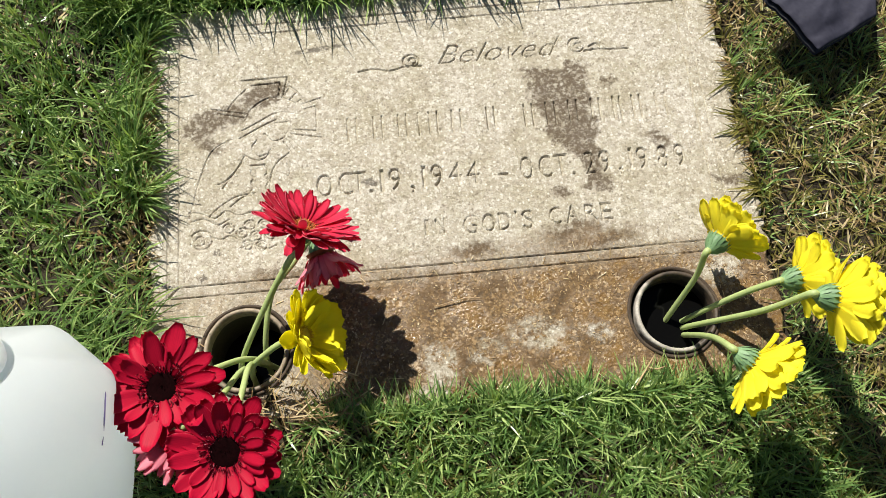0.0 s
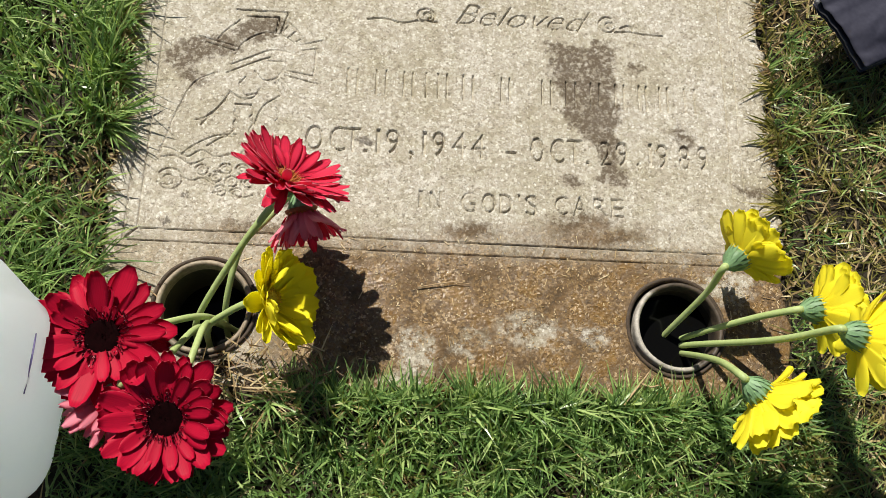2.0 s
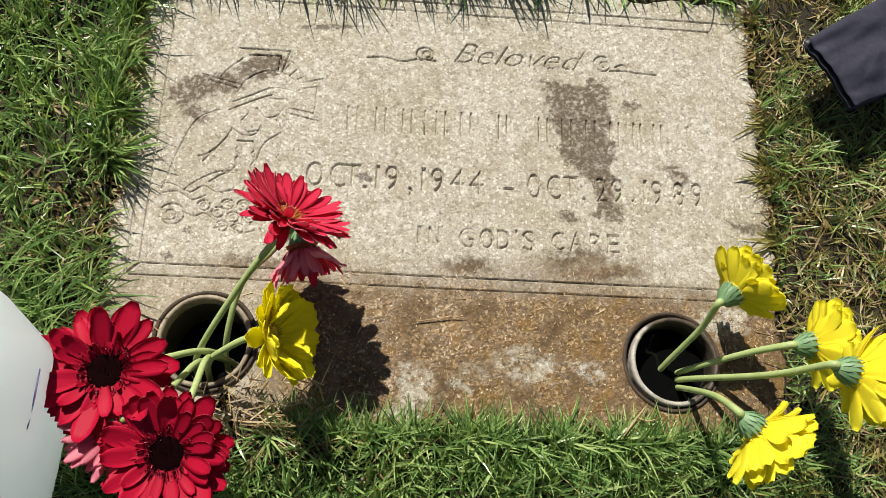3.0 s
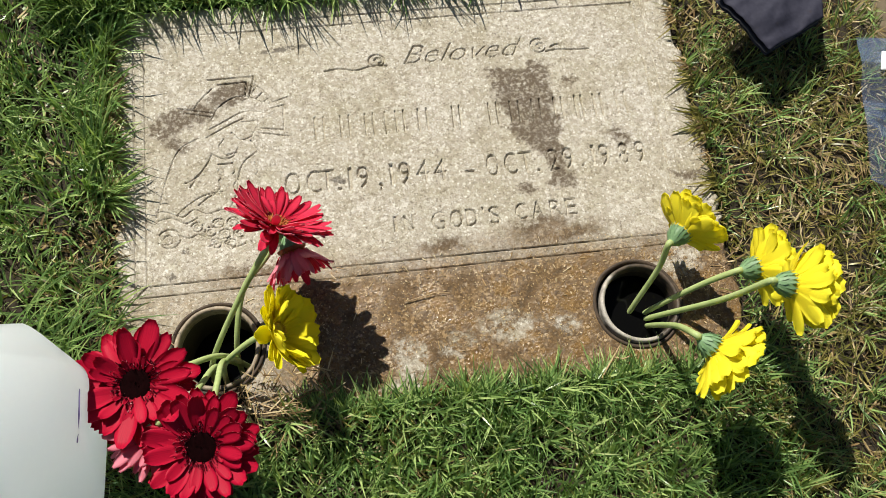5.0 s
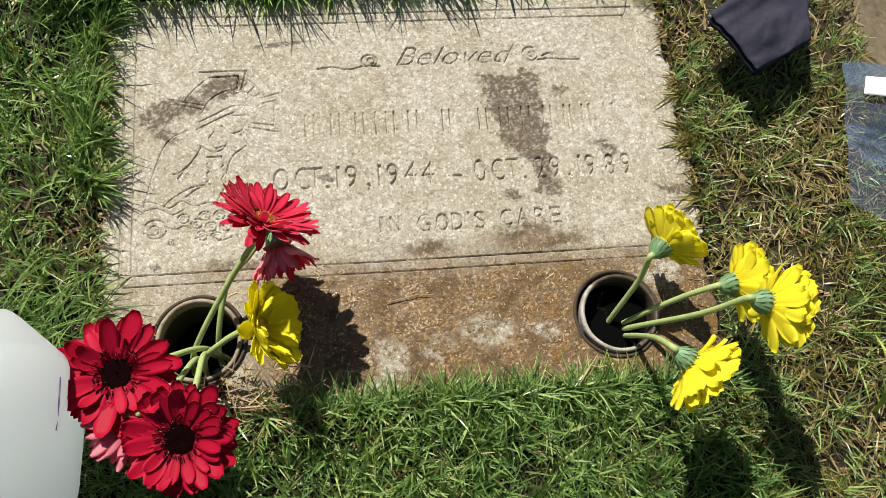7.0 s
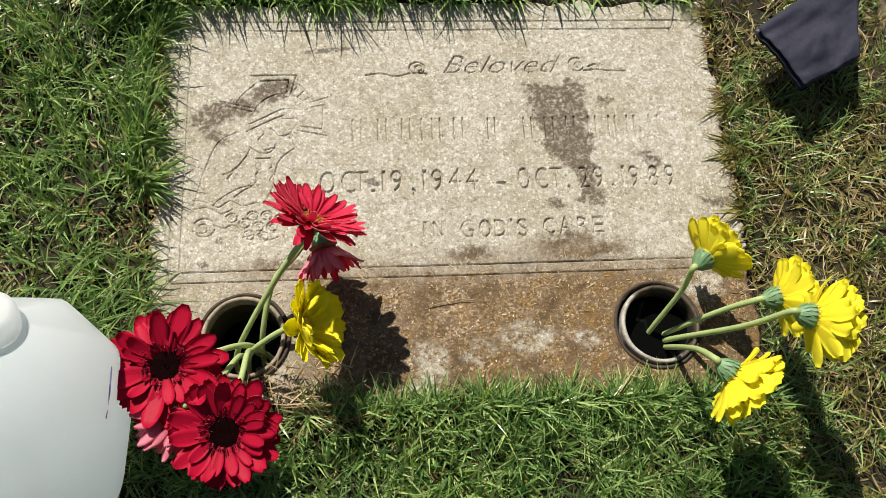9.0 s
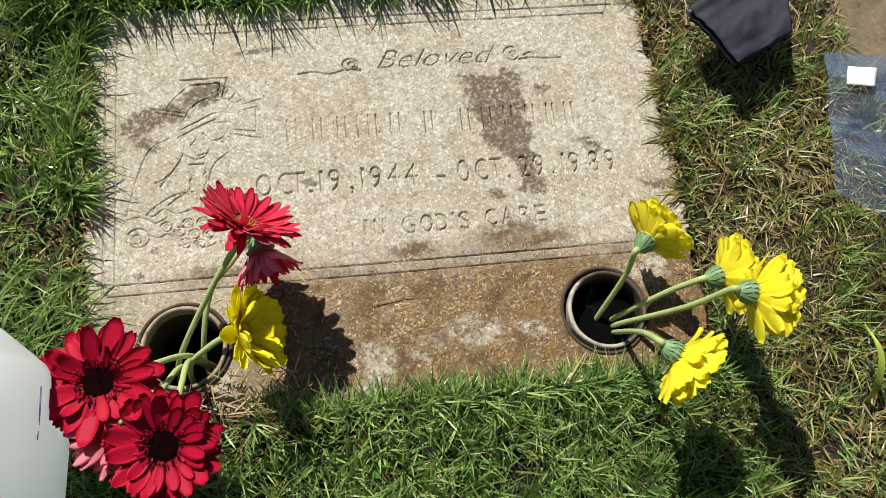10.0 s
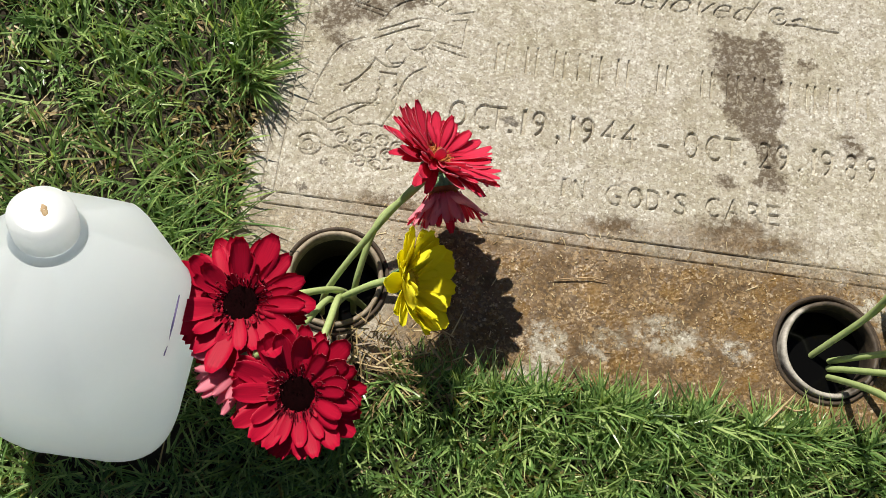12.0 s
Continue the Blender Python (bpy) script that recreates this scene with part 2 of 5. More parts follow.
def blade_material(name, stops, share, gloss):
    M = Mat(name)
    rnd = M.n("ShaderNodeNewGeometry").outputs["Random Per Island"]
    big = M.noise(M.coords(), 6, 3)
    f = M.math("ADD", M.math("MULTIPLY", rnd, 0.75), M.math("MULTIPLY", big, 0.35), 0, True)
    col = M.ramp(f, stops)
    col = M.mix(M.steps(M.noise(M.coords(), 220, 2), 0.4, 0.75), col, M.mix(1.0, col, (0.7, 0.72, 0.6), "MULTIPLY"))
    M.set(Base_Color=col, Roughness=gloss, Specular_IOR_Level=0.45)
    M.leafy(M.mix(1.0, col, (1.5, 1.4, 0.7), "MULTIPLY"), share)
    return M.m


def simple(name, lo, hi, scale, rough=0.6, bump=0.3, dist=0.001, metallic=0.0, spec=0.5):
    M = Mat(name)
    co = M.coords()
    a = M.noise(co, scale, 4, 0.6)
    b = M.noise(co, scale * 7, 3, 0.6)
    col = M.ramp(M.math("ADD", M.math("MULTIPLY", a, 0.6), M.math("MULTIPLY", b, 0.4)), [(0.3, lo), (0.7, hi)])
    M.set(Base_Color=col, Roughness=rough, Metallic=metallic, Specular_IOR_Level=spec, Normal=M.bump(b, bump, dist))
    return M


STONE = stone_material()
TAN_STONE = simple("tan_concrete", (0.07, 0.050, 0.028), (0.24, 0.19, 0.12), 22, 0.9, 0.5, 0.001).m
GRASS = blade_material("lawn_blades", [(0.0, (0.038, 0.084, 0.026)), (0.35, (0.122, 0.225, 0.066)), (0.7, (0.275, 0.405, 0.128)), (0.93, (0.46, 0.57, 0.23)), (1.0, (0.62, 0.63, 0.36))], 0.28, 0.30)
OLIVE = blade_material("sunburnt_blades", [(0.0, (0.050, 0.058, 0.014)), (0.4, (0.140, 0.145, 0.034)), (0.8, (0.290, 0.255, 0.072)), (1.0, (0.50, 0.40, 0.18))], 0.3, 0.36)
STRAW = blade_material("dead_blades", [(0.0, (0.08, 0.046, 0.018)), (0.4, (0.24, 0.155, 0.068)), (0.75, (0.45, 0.34, 0.17)), (1.0, (0.66, 0.56, 0.36))], 0.15, 0.5)
SOIL = simple("dark_soil", (0.018, 0.013, 0.007), (0.075, 0.05, 0.028), 30, 0.95, 0.8, 0.004).m


def ground_material():
    M = Mat("turf_ground")
    co = M.coords()
    earth = M.ramp(M.noise(co, 45, 5, 0.7), [(0.3, (0.010, 0.008, 0.004)), (0.7, (0.045, 0.032, 0.016))])
    green = M.ramp(M.noise(co, 3.0, 6, 0.7), [(0.3, (0.035, 0.075, 0.014)), (0.7, (0.085, 0.14, 0.03))])
    mid = M.n("ShaderNodeVectorMath", operation="SUBTRACT")
    M.put(mid, 0, co), M.put(mid, 1, (0.3, 0.08, 0.0))
    far = M.n("ShaderNodeVectorMath", operation="LENGTH")
    M.put(far, 0, mid.outputs[0])
    M.set(Base_Color=M.mix(M.steps(far.outputs["Value"], 0.60, 1.0), earth, green), Roughness=0.95, Normal=M.bump(M.noise(co, 60, 5, 0.7), 0.8, 0.01))
    return M.m


GROUND = ground_material()


def petal_material(name, tip, base, share, streak=(0.84, 0.84, 0.84), gloss=0.55, glow=None, vary=0.35):
    M = Mat(name)
    co = M.coords()
    sp = M.n("ShaderNodeSeparateXYZ")
    M.put(sp, 0, co)
    along = M.steps(sp.outputs[0], 0.0, 0.024)
    rnd = M.n("ShaderNodeObjectInfo").outputs["Random"]
    col = M.mix(along, base, tip)
    st = M.n("ShaderNodeMapping")
    M.put(st, "Vector", co), M.put(st, "Scale", (40, 1400, 1))
    lines = M.noise(st.outputs[0], 1.0, 2)
    col = M.mix(M.steps(lines, 0.45, 0.7), col, M.mix(1.0, col, streak, "MULTIPLY"))
    col = M.mix(M.math("MULTIPLY", rnd, vary), col, M.mix(1.0, col, (0.72, 0.66, 0.7), "MULTIPLY"))
    M.set(Base_Color=col, Roughness=gloss, Specular_IOR_Level=0.18, Normal=M.bump(lines, 0.2, 0.0004))
    M.leafy(M.mix(0.6, col, glow) if glow else col, share)
    return M.m


RED = petal_material("red_petal", (0.60, 0.007, 0.045), (0.46, 0.004, 0.028), 0.40)
RED_BACK = petal_material("pale_red_petal_back", (0.72, 0.16, 0.20), (0.60, 0.07, 0.10), 0.28)
CRIMSON = petal_material("crimson_petal", (0.80, 0.042, 0.105), (0.62, 0.014, 0.05), 0.45)
PINK = petal_material("pink_petal_back", (0.92, 0.34, 0.43), (0.76, 0.10, 0.17), 0.45, (0.9, 0.86, 0.86), 0.55, (0.95, 0.35, 0.42))
YELLOW = petal_material("yellow_petal", (1.0, 0.91, 0.034), (0.99, 0.86, 0.020), 0.50, (0.96, 0.94, 0.8), 0.55, (1.0, 0.97, 0.08), 0.12)
YELLOW_BACK = petal_material("yellow_petal_back", (1.0, 0.92, 0.060), (0.99, 0.86, 0.040), 0.50, (0.96, 0.94, 0.8), 0.55, (1.0, 0.97, 0.08), 0.12)
STEM = simple("flower_stem", (0.28, 0.37, 0.12), (0.48, 0.56, 0.25), 60, 0.5, 0.15, 0.0006).leafy((0.3, 0.45, 0.12, 1), 0.12).m
CALYX = simple("flower_calyx", (0.07, 0.15, 0.06), (0.20, 0.33, 0.16), 90, 0.55, 0.3, 0.0006).m
DISC_DARK = simple("dark_flower_disc", (0.002, 0.0006, 0.0006), (0.010, 0.0015, 0.002), 300, 0.9, 0.5, 0.001, 0.0, 0.03).m
FLORET_RED = simple("dark_red_florets", (0.022, 0.001, 0.004), (0.13, 0.005, 0.014), 300, 0.8, 0.3, 0.001, 0.0, 0.1).m
FLORET_TIP = simple("pale_floret_tips", (0.35, 0.05, 0.08), (0.75, 0.40, 0.42), 300, 0.6, 0.3, 0.001).m
FLORET_GOLD = simple("orange_florets", (0.30, 0.06, 0.02), (0.70, 0.30, 0.06), 300, 0.6, 0.3, 0.001).m
DISC_RED = simple("red_flower_disc", (0.14, 0.020, 0.010), (0.42, 0.13, 0.04), 300, 0.7, 0.5, 0.001).m
FLORET_YELLOW = simple("yellow_florets", (0.55, 0.32, 0.01), (0.82, 0.58, 0.03), 300, 0.6, 0.3, 0.001).m
DISC_OLIVE = simple("yellow_flower_disc", (0.50, 0.33, 0.012), (0.80, 0.60, 0.02), 300, 0.7, 0.5, 0.001).m
RIM_TAN = simple("stained_vase_rim", (0.05, 0.034, 0.020), (0.42, 0.34, 0.24), 30, 0.6, 0.5, 0.001).m
SLEEVE = simple("rusty_vase_sleeve", (0.014, 0.009, 0.006), (0.085, 0.055, 0.032), 70, 0.75, 0.6, 0.0015).m
# near-black brown for the vases' inner walls and bottoms, far darker than the rims
INSIDE = simple("dark_brown_vase_wall", (0.008, 0.006, 0.004), (0.045, 0.030, 0.018), 40, 0.7, 0.4, 0.001).m


def limy_rim():
    """Dark metal with a lime crust on one side."""
    M = Mat("limy_grey_vase_rim")
    co = M.coords()
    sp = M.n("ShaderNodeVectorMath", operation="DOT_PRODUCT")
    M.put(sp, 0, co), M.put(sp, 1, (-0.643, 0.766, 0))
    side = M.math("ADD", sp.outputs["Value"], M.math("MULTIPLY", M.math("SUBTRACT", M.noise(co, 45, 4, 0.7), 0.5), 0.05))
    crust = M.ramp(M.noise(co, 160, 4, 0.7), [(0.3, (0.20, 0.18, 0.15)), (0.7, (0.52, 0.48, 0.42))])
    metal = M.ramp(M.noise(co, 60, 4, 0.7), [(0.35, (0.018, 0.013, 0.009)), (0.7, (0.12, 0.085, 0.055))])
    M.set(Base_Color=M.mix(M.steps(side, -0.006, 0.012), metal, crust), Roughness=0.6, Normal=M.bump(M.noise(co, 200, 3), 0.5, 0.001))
    return M.m


RIM_GREY = limy_rim()
WATER = Mat("dark_vase_water").set(Base_Color=(0.003, 0.003, 0.003), Roughness=0.05, Specular_IOR_Level=0.06).m
CLOTH = simple("black_pouch_fabric", (0.019, 0.019, 0.032), (0.040, 0.040, 0.060), 30, 0.78, 0.15, 0.0008, 0.0, 0.22).m
CLOTH_EDGE = simple("black_pouch_hem", (0.008, 0.008, 0.011), (0.03, 0.03, 0.04), 60, 0.5, 0.3, 0.0008).m
TWIG = simple("dry_twig", (0.22, 0.13, 0.06), (0.55, 0.40, 0.22), 60, 0.7, 0.4, 0.0006).m
DRYLEAF = simple("dry_leaf_blade", (0.30, 0.14, 0.06), (0.58, 0.34, 0.18), 50, 0.6, 0.4, 0.0008).leafy((0.6, 0.3, 0.12, 1), 0.25).m
CHIPS = blade_material("dry_clippings", [(0.0, (0.20, 0.11, 0.04)), (0.5, (0.46, 0.31, 0.15)), (1.0, (0.78, 0.66, 0.45))], 0.1, 0.5)
INK = Mat("faded_purple_ink").set(Base_Color=(0.17, 0.13, 0.32), Roughness=0.5).m
BROAD = simple("yellow_green_leaf", (0.30, 0.40, 0.04), (0.52, 0.58, 0.09), 60, 0.45, 0.2, 0.0006).leafy((0.5, 0.6, 0.1, 1), 0.3).m
LABEL = Mat("white_paper_sticker").set(Base_Color=(0.82, 0.82, 0.80), Roughness=0.5).m


def milky_plastic(name, tint, depth, share):
    """Milky plastic: part of the light spreads inside the wall, part passes through it to the hollow; a soft gloss on top."""
    M = Mat(name)
    co = M.coords()
    cl = M.ramp(M.noise(co, 14, 4), [(0.3, tint), (0.7, (0.965, 0.987, 1.0))])
    nrm = M.bump(M.noise(co, 17, 3), 0.35, 0.006)
    M.set(Base_Color=cl, Roughness=0.32, Subsurface_Weight=1.0, Subsurface_Radius=Vector((1.0, 1.0, 1.0)), Subsurface_Scale=depth, Specular_IOR_Level=0.45, Normal=nrm)
    M.leafy(cl, share)
    return M.m


JUG = milky_plastic("milky_plastic", (0.915, 0.962, 1.0), 0.40, 0.58)
CAP = milky_plastic("white_cap_plastic", (0.98, 0.98, 0.98), 0.04, 0.45)


def film_material():
    M = Mat("clear_film")
    clear = M.n("ShaderNodeBsdfTransparent")
    M.put(clear, 0, (0.90, 0.93, 0.97, 1))
    gloss = M.n("ShaderNodeBsdfGlossy")
    M.put(gloss, "Roughness", 0.14), M.put(gloss, "Color", (0.9, 0.95, 1.0, 1))
    haze = M.n("ShaderNodeBsdfDiffuse")
    M.put(haze, 0, (0.50, 0.60, 0.85, 1))
    fr = M.n("ShaderNodeFresnel")
    bm_ = M.bump(M.noise(M.coords(), 25, 4), 0.6, 0.006)
    M.put(fr, 0, 1.45), M.put(gloss, "Normal", bm_)
    a, b = M.n("ShaderNodeMixShader"), M.n("ShaderNodeMixShader")
    M.put(a, 0, M.math("ADD", M.math("MULTIPLY", fr.outputs[0], 0.6), 0.01, 0, True))
    M.t.links.new(clear.outputs[0], a.inputs[1]), M.t.links.new(gloss.outputs[0], a.inputs[2])
    M.put(b, 0, 0.035)
    M.t.links.new(a.outputs[0], b.inputs[1]), M.t.links.new(haze.outputs[0], b.inputs[2])
    M.t.links.new(b.outputs[0], M.out.inputs[0])
    return M.m


FILM = film_material()

# ---- plan ----
X0, X1, Y0, Y1 = -0.0205, 0.5895, -0.126, 0.3270      # the grave stone's outline
VASE_L, VASE_R = Vector((0.0755, -0.057, 0)), Vector((0.484, -0.059, 0))
JUG_AT = Vector((-0.096, -0.168, -0.010))
SLAB = (0.815, 1.35, 0.185, 0.62)                     # the neighbouring stone


def ground_height(x, y):
    """Height of the bare soil."""
    gap = np.hypot(x - np.clip(x, X0, X1), y - np.clip(y, Y0, Y1))
    return -0.016 + 0.009 * np.exp(-((gap / 0.022) ** 2)) + 0.006 * np.sin(7 * x + 1.3) * np.cos(8 * y - 0.4) + 0.004 * np.sin(19 * x - 2 * y) * np.cos(23 * y + 1)


def in_box(x, y, box, pad=0.0):
    return (x > box[0] - pad) & (x < box[1] + pad) & (y > box[2] - pad) & (y < box[3] + pad)


STONE_BOX = (X0, X1, Y0, Y1)


# ---- ground ----
def build_ground():
    near = np.arange(-0.9, 1.6, 0.012)
    far = np.geomspace(0.05, 600, 26)
    xs = np.r_[-0.9 - far[::-1], near, 1.6 + far]
    ys = np.r_[-0.9 - far[::-1], np.arange(-0.9, 1.1, 0.012), 1.1 + far]
    gx, gy = np.meshgrid(xs, ys)
    gz = ground_height(gx, gy)
    rough = np.random.default_rng(3).normal(0, 0.0022, gx.shape)
    close = in_box(gx, gy, (-1, 1.7, -1, 1.2))
    gz = np.where(close, gz + rough, -0.016)
    gz = np.where(in_box(gx, gy, STONE_BOX, -0.006), -0.16, gz)
    gz = np.where(in_box(gx, gy, SLAB, -0.010), -0.12, gz)
    w, h = len(xs), len(ys)
    idx = np.arange(w * h).reshape(h, w)
    quads = np.stack([idx[:-1, :-1], idx[:-1, 1:], idx[1:, 1:], idx[1:, :-1]], -1).reshape(-1, 4)
    me = raw_mesh("ground", np.stack([gx, gy, gz], -1).reshape(-1, 3), quads.ravel(), np.full(len(quads), 4), GROUND)
    tagged(new("ground", me), "bare dark soil under the cemetery lawn", "ground", kind="structure")


build_ground()


# ---- grave stone with its cut lines ----
STEP = 0.0007
GX = np.arange(X0, X1 + STEP / 2, STEP)
GY = np.arange(Y0, Y1 + STEP / 2, STEP)
CUT = np.zeros((len(GY), len(GX)))


def carve(points, half=0.0010, depth=0.0011):
    """Cuts a rounded groove along a polyline into the stone's height field."""
    for (ax, ay), (bx, by) in zip(points[:-1], points[1:]):
        lo_x, hi_x = np.searchsorted(GX, [min(ax, bx) - half * 2, max(ax, bx) + half * 2])
        lo_y, hi_y = np.searchsorted(GY, [min(ay, by) - half * 2, max(ay, by) + half * 2])
        if hi_x <= lo_x or hi_y <= lo_y:
            continue
        px, py = np.meshgrid(GX[lo_x:hi_x], GY[lo_y:hi_y])
        dx, dy = bx - ax, by - ay
        s = np.clip(((px - ax) * dx + (py - ay) * dy) / (dx * dx + dy * dy + 1e-12), 0, 1)
        d = np.hypot(px - ax - s * dx, py - ay - s * dy)
        g = 2.9 * depth * np.clip(1.25 - (d / half) ** 2, 0, 1)
        CUT[lo_y:hi_y, lo_x:hi_x] = np.maximum(CUT[lo_y:hi_y, lo_x:hi_x], g)


def arc(cx, cy, rx, ry, a0, a1, n=16, turn=0.0):
    out = []
    c, s = math.cos(radians(turn)), math.sin(radians(turn))
    for i in range(n + 1):
        a = radians(a0 + (a1 - a0) * i / n)
        u, v = rx * math.cos(a), ry * math.sin(a)
        out.append((cx + c * u - s * v, cy + s * u + c * v))
    return out


def wave(*pts, n=10):
    """A smooth line through a few points."""
    p = [Vector(q) for q in pts]
    p = [2 * p[0] - p[1]] + p + [2 * p[-1] - p[-2]]
    out = []
    for i in range(1, len(p) - 2):
        for k in range(n):
            t = k / n
            q = 0.5 * ((2 * p[i]) + (p[i + 1] - p[i - 1]) * t + (2 * p[i - 1] - 5 * p[i] + 4 * p[i + 1] - p[i + 2]) * t * t + (3 * p[i] - p[i - 1] - 3 * p[i + 1] + p[i + 2]) * t ** 3)
            out.append((q.x, q.y))
    out.append(tuple(p[-2]))
    return out


def glyph(ch, slant, thin):
    """Triangles of one character of the built-in font, as an array of (n, 3, 2)."""
    cu = bpy.data.curves.new("lettering", "FONT")
    cu.body, cu.shear, cu.offset, cu.resolution_u = ch, slant, thin, 3
    ob = new("lettering", cu)
    bpy.context.view_layer.update()
    me = ob.evaluated_get(bpy.context.evaluated_depsgraph_get()).to_mesh()
    me.calc_loop_triangles()
    co = np.array([v.co[:2] for v in me.vertices])
    tri = np.array([t.vertices[:] for t in me.loop_triangles])
    bpy.data.objects.remove(ob)
    return co[tri]


def carve_text(body, left, right, base, cap, depth=0.0028, slant=0.0, thin=-0.023, grow=0.00018):
    """Cuts lettering in the built-in font, fitted between left and right with capitals of the given height."""
    tris = glyph(body, slant, thin)
    lo, hi = tris.reshape(-1, 2).min(0), tris.reshape(-1, 2).max(0)
    tris = np.stack([left + (tris[..., 0] - lo[0]) * (right - left) / (hi[0] - lo[0]), base + tris[..., 1] * cap / 0.70], -1)
    for t in tris:
        mn, mx = t.min(0), t.max(0)
        lx, hx = np.searchsorted(GX, [mn[0] - STEP, mx[0] + STEP])
        ly, hy = np.searchsorted(GY, [mn[1] - STEP, mx[1] + STEP])
        if hx <= lx or hy <= ly:
            continue
        px, py = np.meshgrid(GX[lx:hx], GY[ly:hy])
        inside = np.ones(px.shape, bool)
        area = (t[1, 0] - t[0, 0]) * (t[2, 1] - t[0, 1]) - (t[1, 1] - t[0, 1]) * (t[2, 0] - t[0, 0])
        for p, q in ((t[0], t[1]), (t[1], t[2]), (t[2], t[0])):
            d = (q - p) * (1 if area > 0 else -1)
            inside &= (d[0] * (py - p[1]) - d[1] * (px - p[0])) / (np.hypot(*d) + 1e-9) > -grow
        CUT[ly:hy, lx:hx] = np.where(inside, np.maximum(CUT[ly:hy, lx:hx], depth), CUT[ly:hy, lx:hx])


def carve_line(chars, edges, base, cap):
    """Cuts a line character by character, each between its own left and right edge in millimetres."""
    for ch, (x0, x1) in zip(chars, edges):
        carve_text(ch, x0 / 1000, x1 / 1000, base, cap)


# the double border
for bx0, by0, bx1, by1 in ((0, 0, 0.557, 0.300), (0.0110, 0.0110, 0.546, 0.289)):
    carve([(bx0, by0), (bx1, by0)], 0.0005, 0.0012)
    carve([(bx0, by0), (bx0, by1)], 0.0006, 0.0017)
    carve([(bx1, by0), (bx1, by1)], 0.0006, 0.0014)
    carve([(bx0, by1), (bx1, by1)], 0.0007, 0.0011)
carve([(0, 0), (0.011, 0.011)], 0.0008, 0.0008)
# lettering
carve_line("OCT.19,1944-OCT.29,1989", ((149, 164), (171, 185), (185, 198), (202, 205), (213, 216), (222, 234), (244, 247), (256, 259), (265, 276), (283, 295), (301, 313),
           (333, 342), (356, 368), (375, 387), (391, 404), (408, 411), (422, 432), (437, 448), (456, 459), (468, 471), (476, 486), (497, 507), (515, 525)), 0.0930, 0.0255)
carve_line("IN", ((254, 257), (264, 273)), 0.0425, 0.0175)
carve_line("GOD'S", ((292, 305), (311, 323), (327, 338), (344, 346), (351, 361)), 0.0405, 0.0195)
carve_line("CARE", ((378, 389), (395, 406), (414, 425), (430, 441)), 0.0420, 0.0185)
carve_text("Beloved", 0.284, 0.416, 0.2325, 0.0240, 0.0026, 0.50, -0.028)
# flourishes beside the script line
for ln in (wave((0.199, 0.2315), (0.215, 0.2335), (0.232, 0.2300), (0.250, 0.2340), (0.266, 0.2330)),
           arc(0.255, 0.2400, 0.0085, 0.0075, -60, 250), arc(0.257, 0.2400, 0.0040, 0.0035, -90, 180),
           arc(0.433, 0.2430, 0.0085, 0.0085, 60, 330), arc(0.435, 0.2420, 0.0040, 0.0035, 30, 270),
           wave((0.440, 0.2350), (0.455, 0.2362), (0.470, 0.2345), (0.488, 0.2340)), wave((0.446, 0.2400), (0.454, 0.2430), (0.458, 0.2385))):
    carve(ln, 0.0008, 0.0010)
# a line of plain bars
for bar_x, bar_w in [(0.1815, 0.013), (0.2085, 0.013), (0.2345, 0.012), (0.2545, 0.005), (0.2665, 0.012), (0.2900, 0.013), (0.3270, 0.011), (0.3660, 0.012),
                     (0.3890, 0.013), (0.4125, 0.012), (0.4365, 0.012), (0.4600, 0.010), (0.4800, 0.011), (0.5040, 0.014)]:
    for q in (0.15, 0.85) if bar_w > 0.006 else (0.5,):
        carve([(bar_x + bar_w * q, 0.1525), (bar_x + bar_w * q, 0.1775)], 0.0007, 0.0013)
# an emblem of plain lines, in millimetres: a rayed cross in a ring, long folds and a scrolled foot
def engrave(lines, half=0.0005, depth=0.0008):
    for ln in lines:
        p = [(x / 1000, y / 1000) for x, y in ln]
        carve(p if len(p) == 2 else wave(*p, n=6), half, depth)


engrave([[(76, 233), (124, 233)], [(86, 226), (116, 227)], [(124, 233), (118, 209)], [(116, 227), (114, 211)]], 0.0006, 0.0012)
engrave([[(44, 202), (80, 193)], [(51, 196), (78, 189)], [(138, 199), (158, 205)], [(139, 193), (153, 196)], [(153, 196), (152, 168)], [(126, 171), (152, 167)], [(125, 166), (157, 159)]])
engrave([[(125, 219), (120, 211)], [(132, 213), (126, 206)], [(139, 206), (133, 202)], [(123, 163), (137, 145)], [(120, 161), (131, 143)], [(117, 158), (126, 142)]])
engrave([[(61, 200), (68, 210), (80, 222)], [(124, 223), (133, 215), (141, 201)], [(78, 185), (86, 199), (101, 209), (117, 209), (132, 200), (136, 190)],
         [(75, 174), (91, 182), (109, 191), (123, 191), (134, 188)], [(72, 165), (85, 172), (101, 180), (111, 184)], [(90, 162), (85, 154), (91, 144), (101, 146)]])
engrave([[(109, 180), (123, 180)], [(98, 169), (106, 160), (117, 162), (123, 170)], [(63, 165), (44, 153), (33, 127), (27, 105), (21, 81)], [(77, 145), (69, 131), (57, 119), (49, 116)],
         [(74, 138), (63, 123), (54, 111)], [(87, 104), (67, 101), (49, 90), (40, 81)], [(85, 102), (74, 100), (62, 91)], [(123, 145), (109, 134), (103, 119), (101, 102), (92, 83)]])
engrave([[(76, 147), (88, 140), (99, 142), (104, 151)], [(83, 134), (98, 134)], [(84, 129), (83, 124), (86, 120), (83, 115), (85, 110), (82, 105)],
         [(98, 133), (100, 126), (97, 121), (101, 116), (98, 110), (100, 105)], [(120, 133), (123, 124), (120, 119)]])
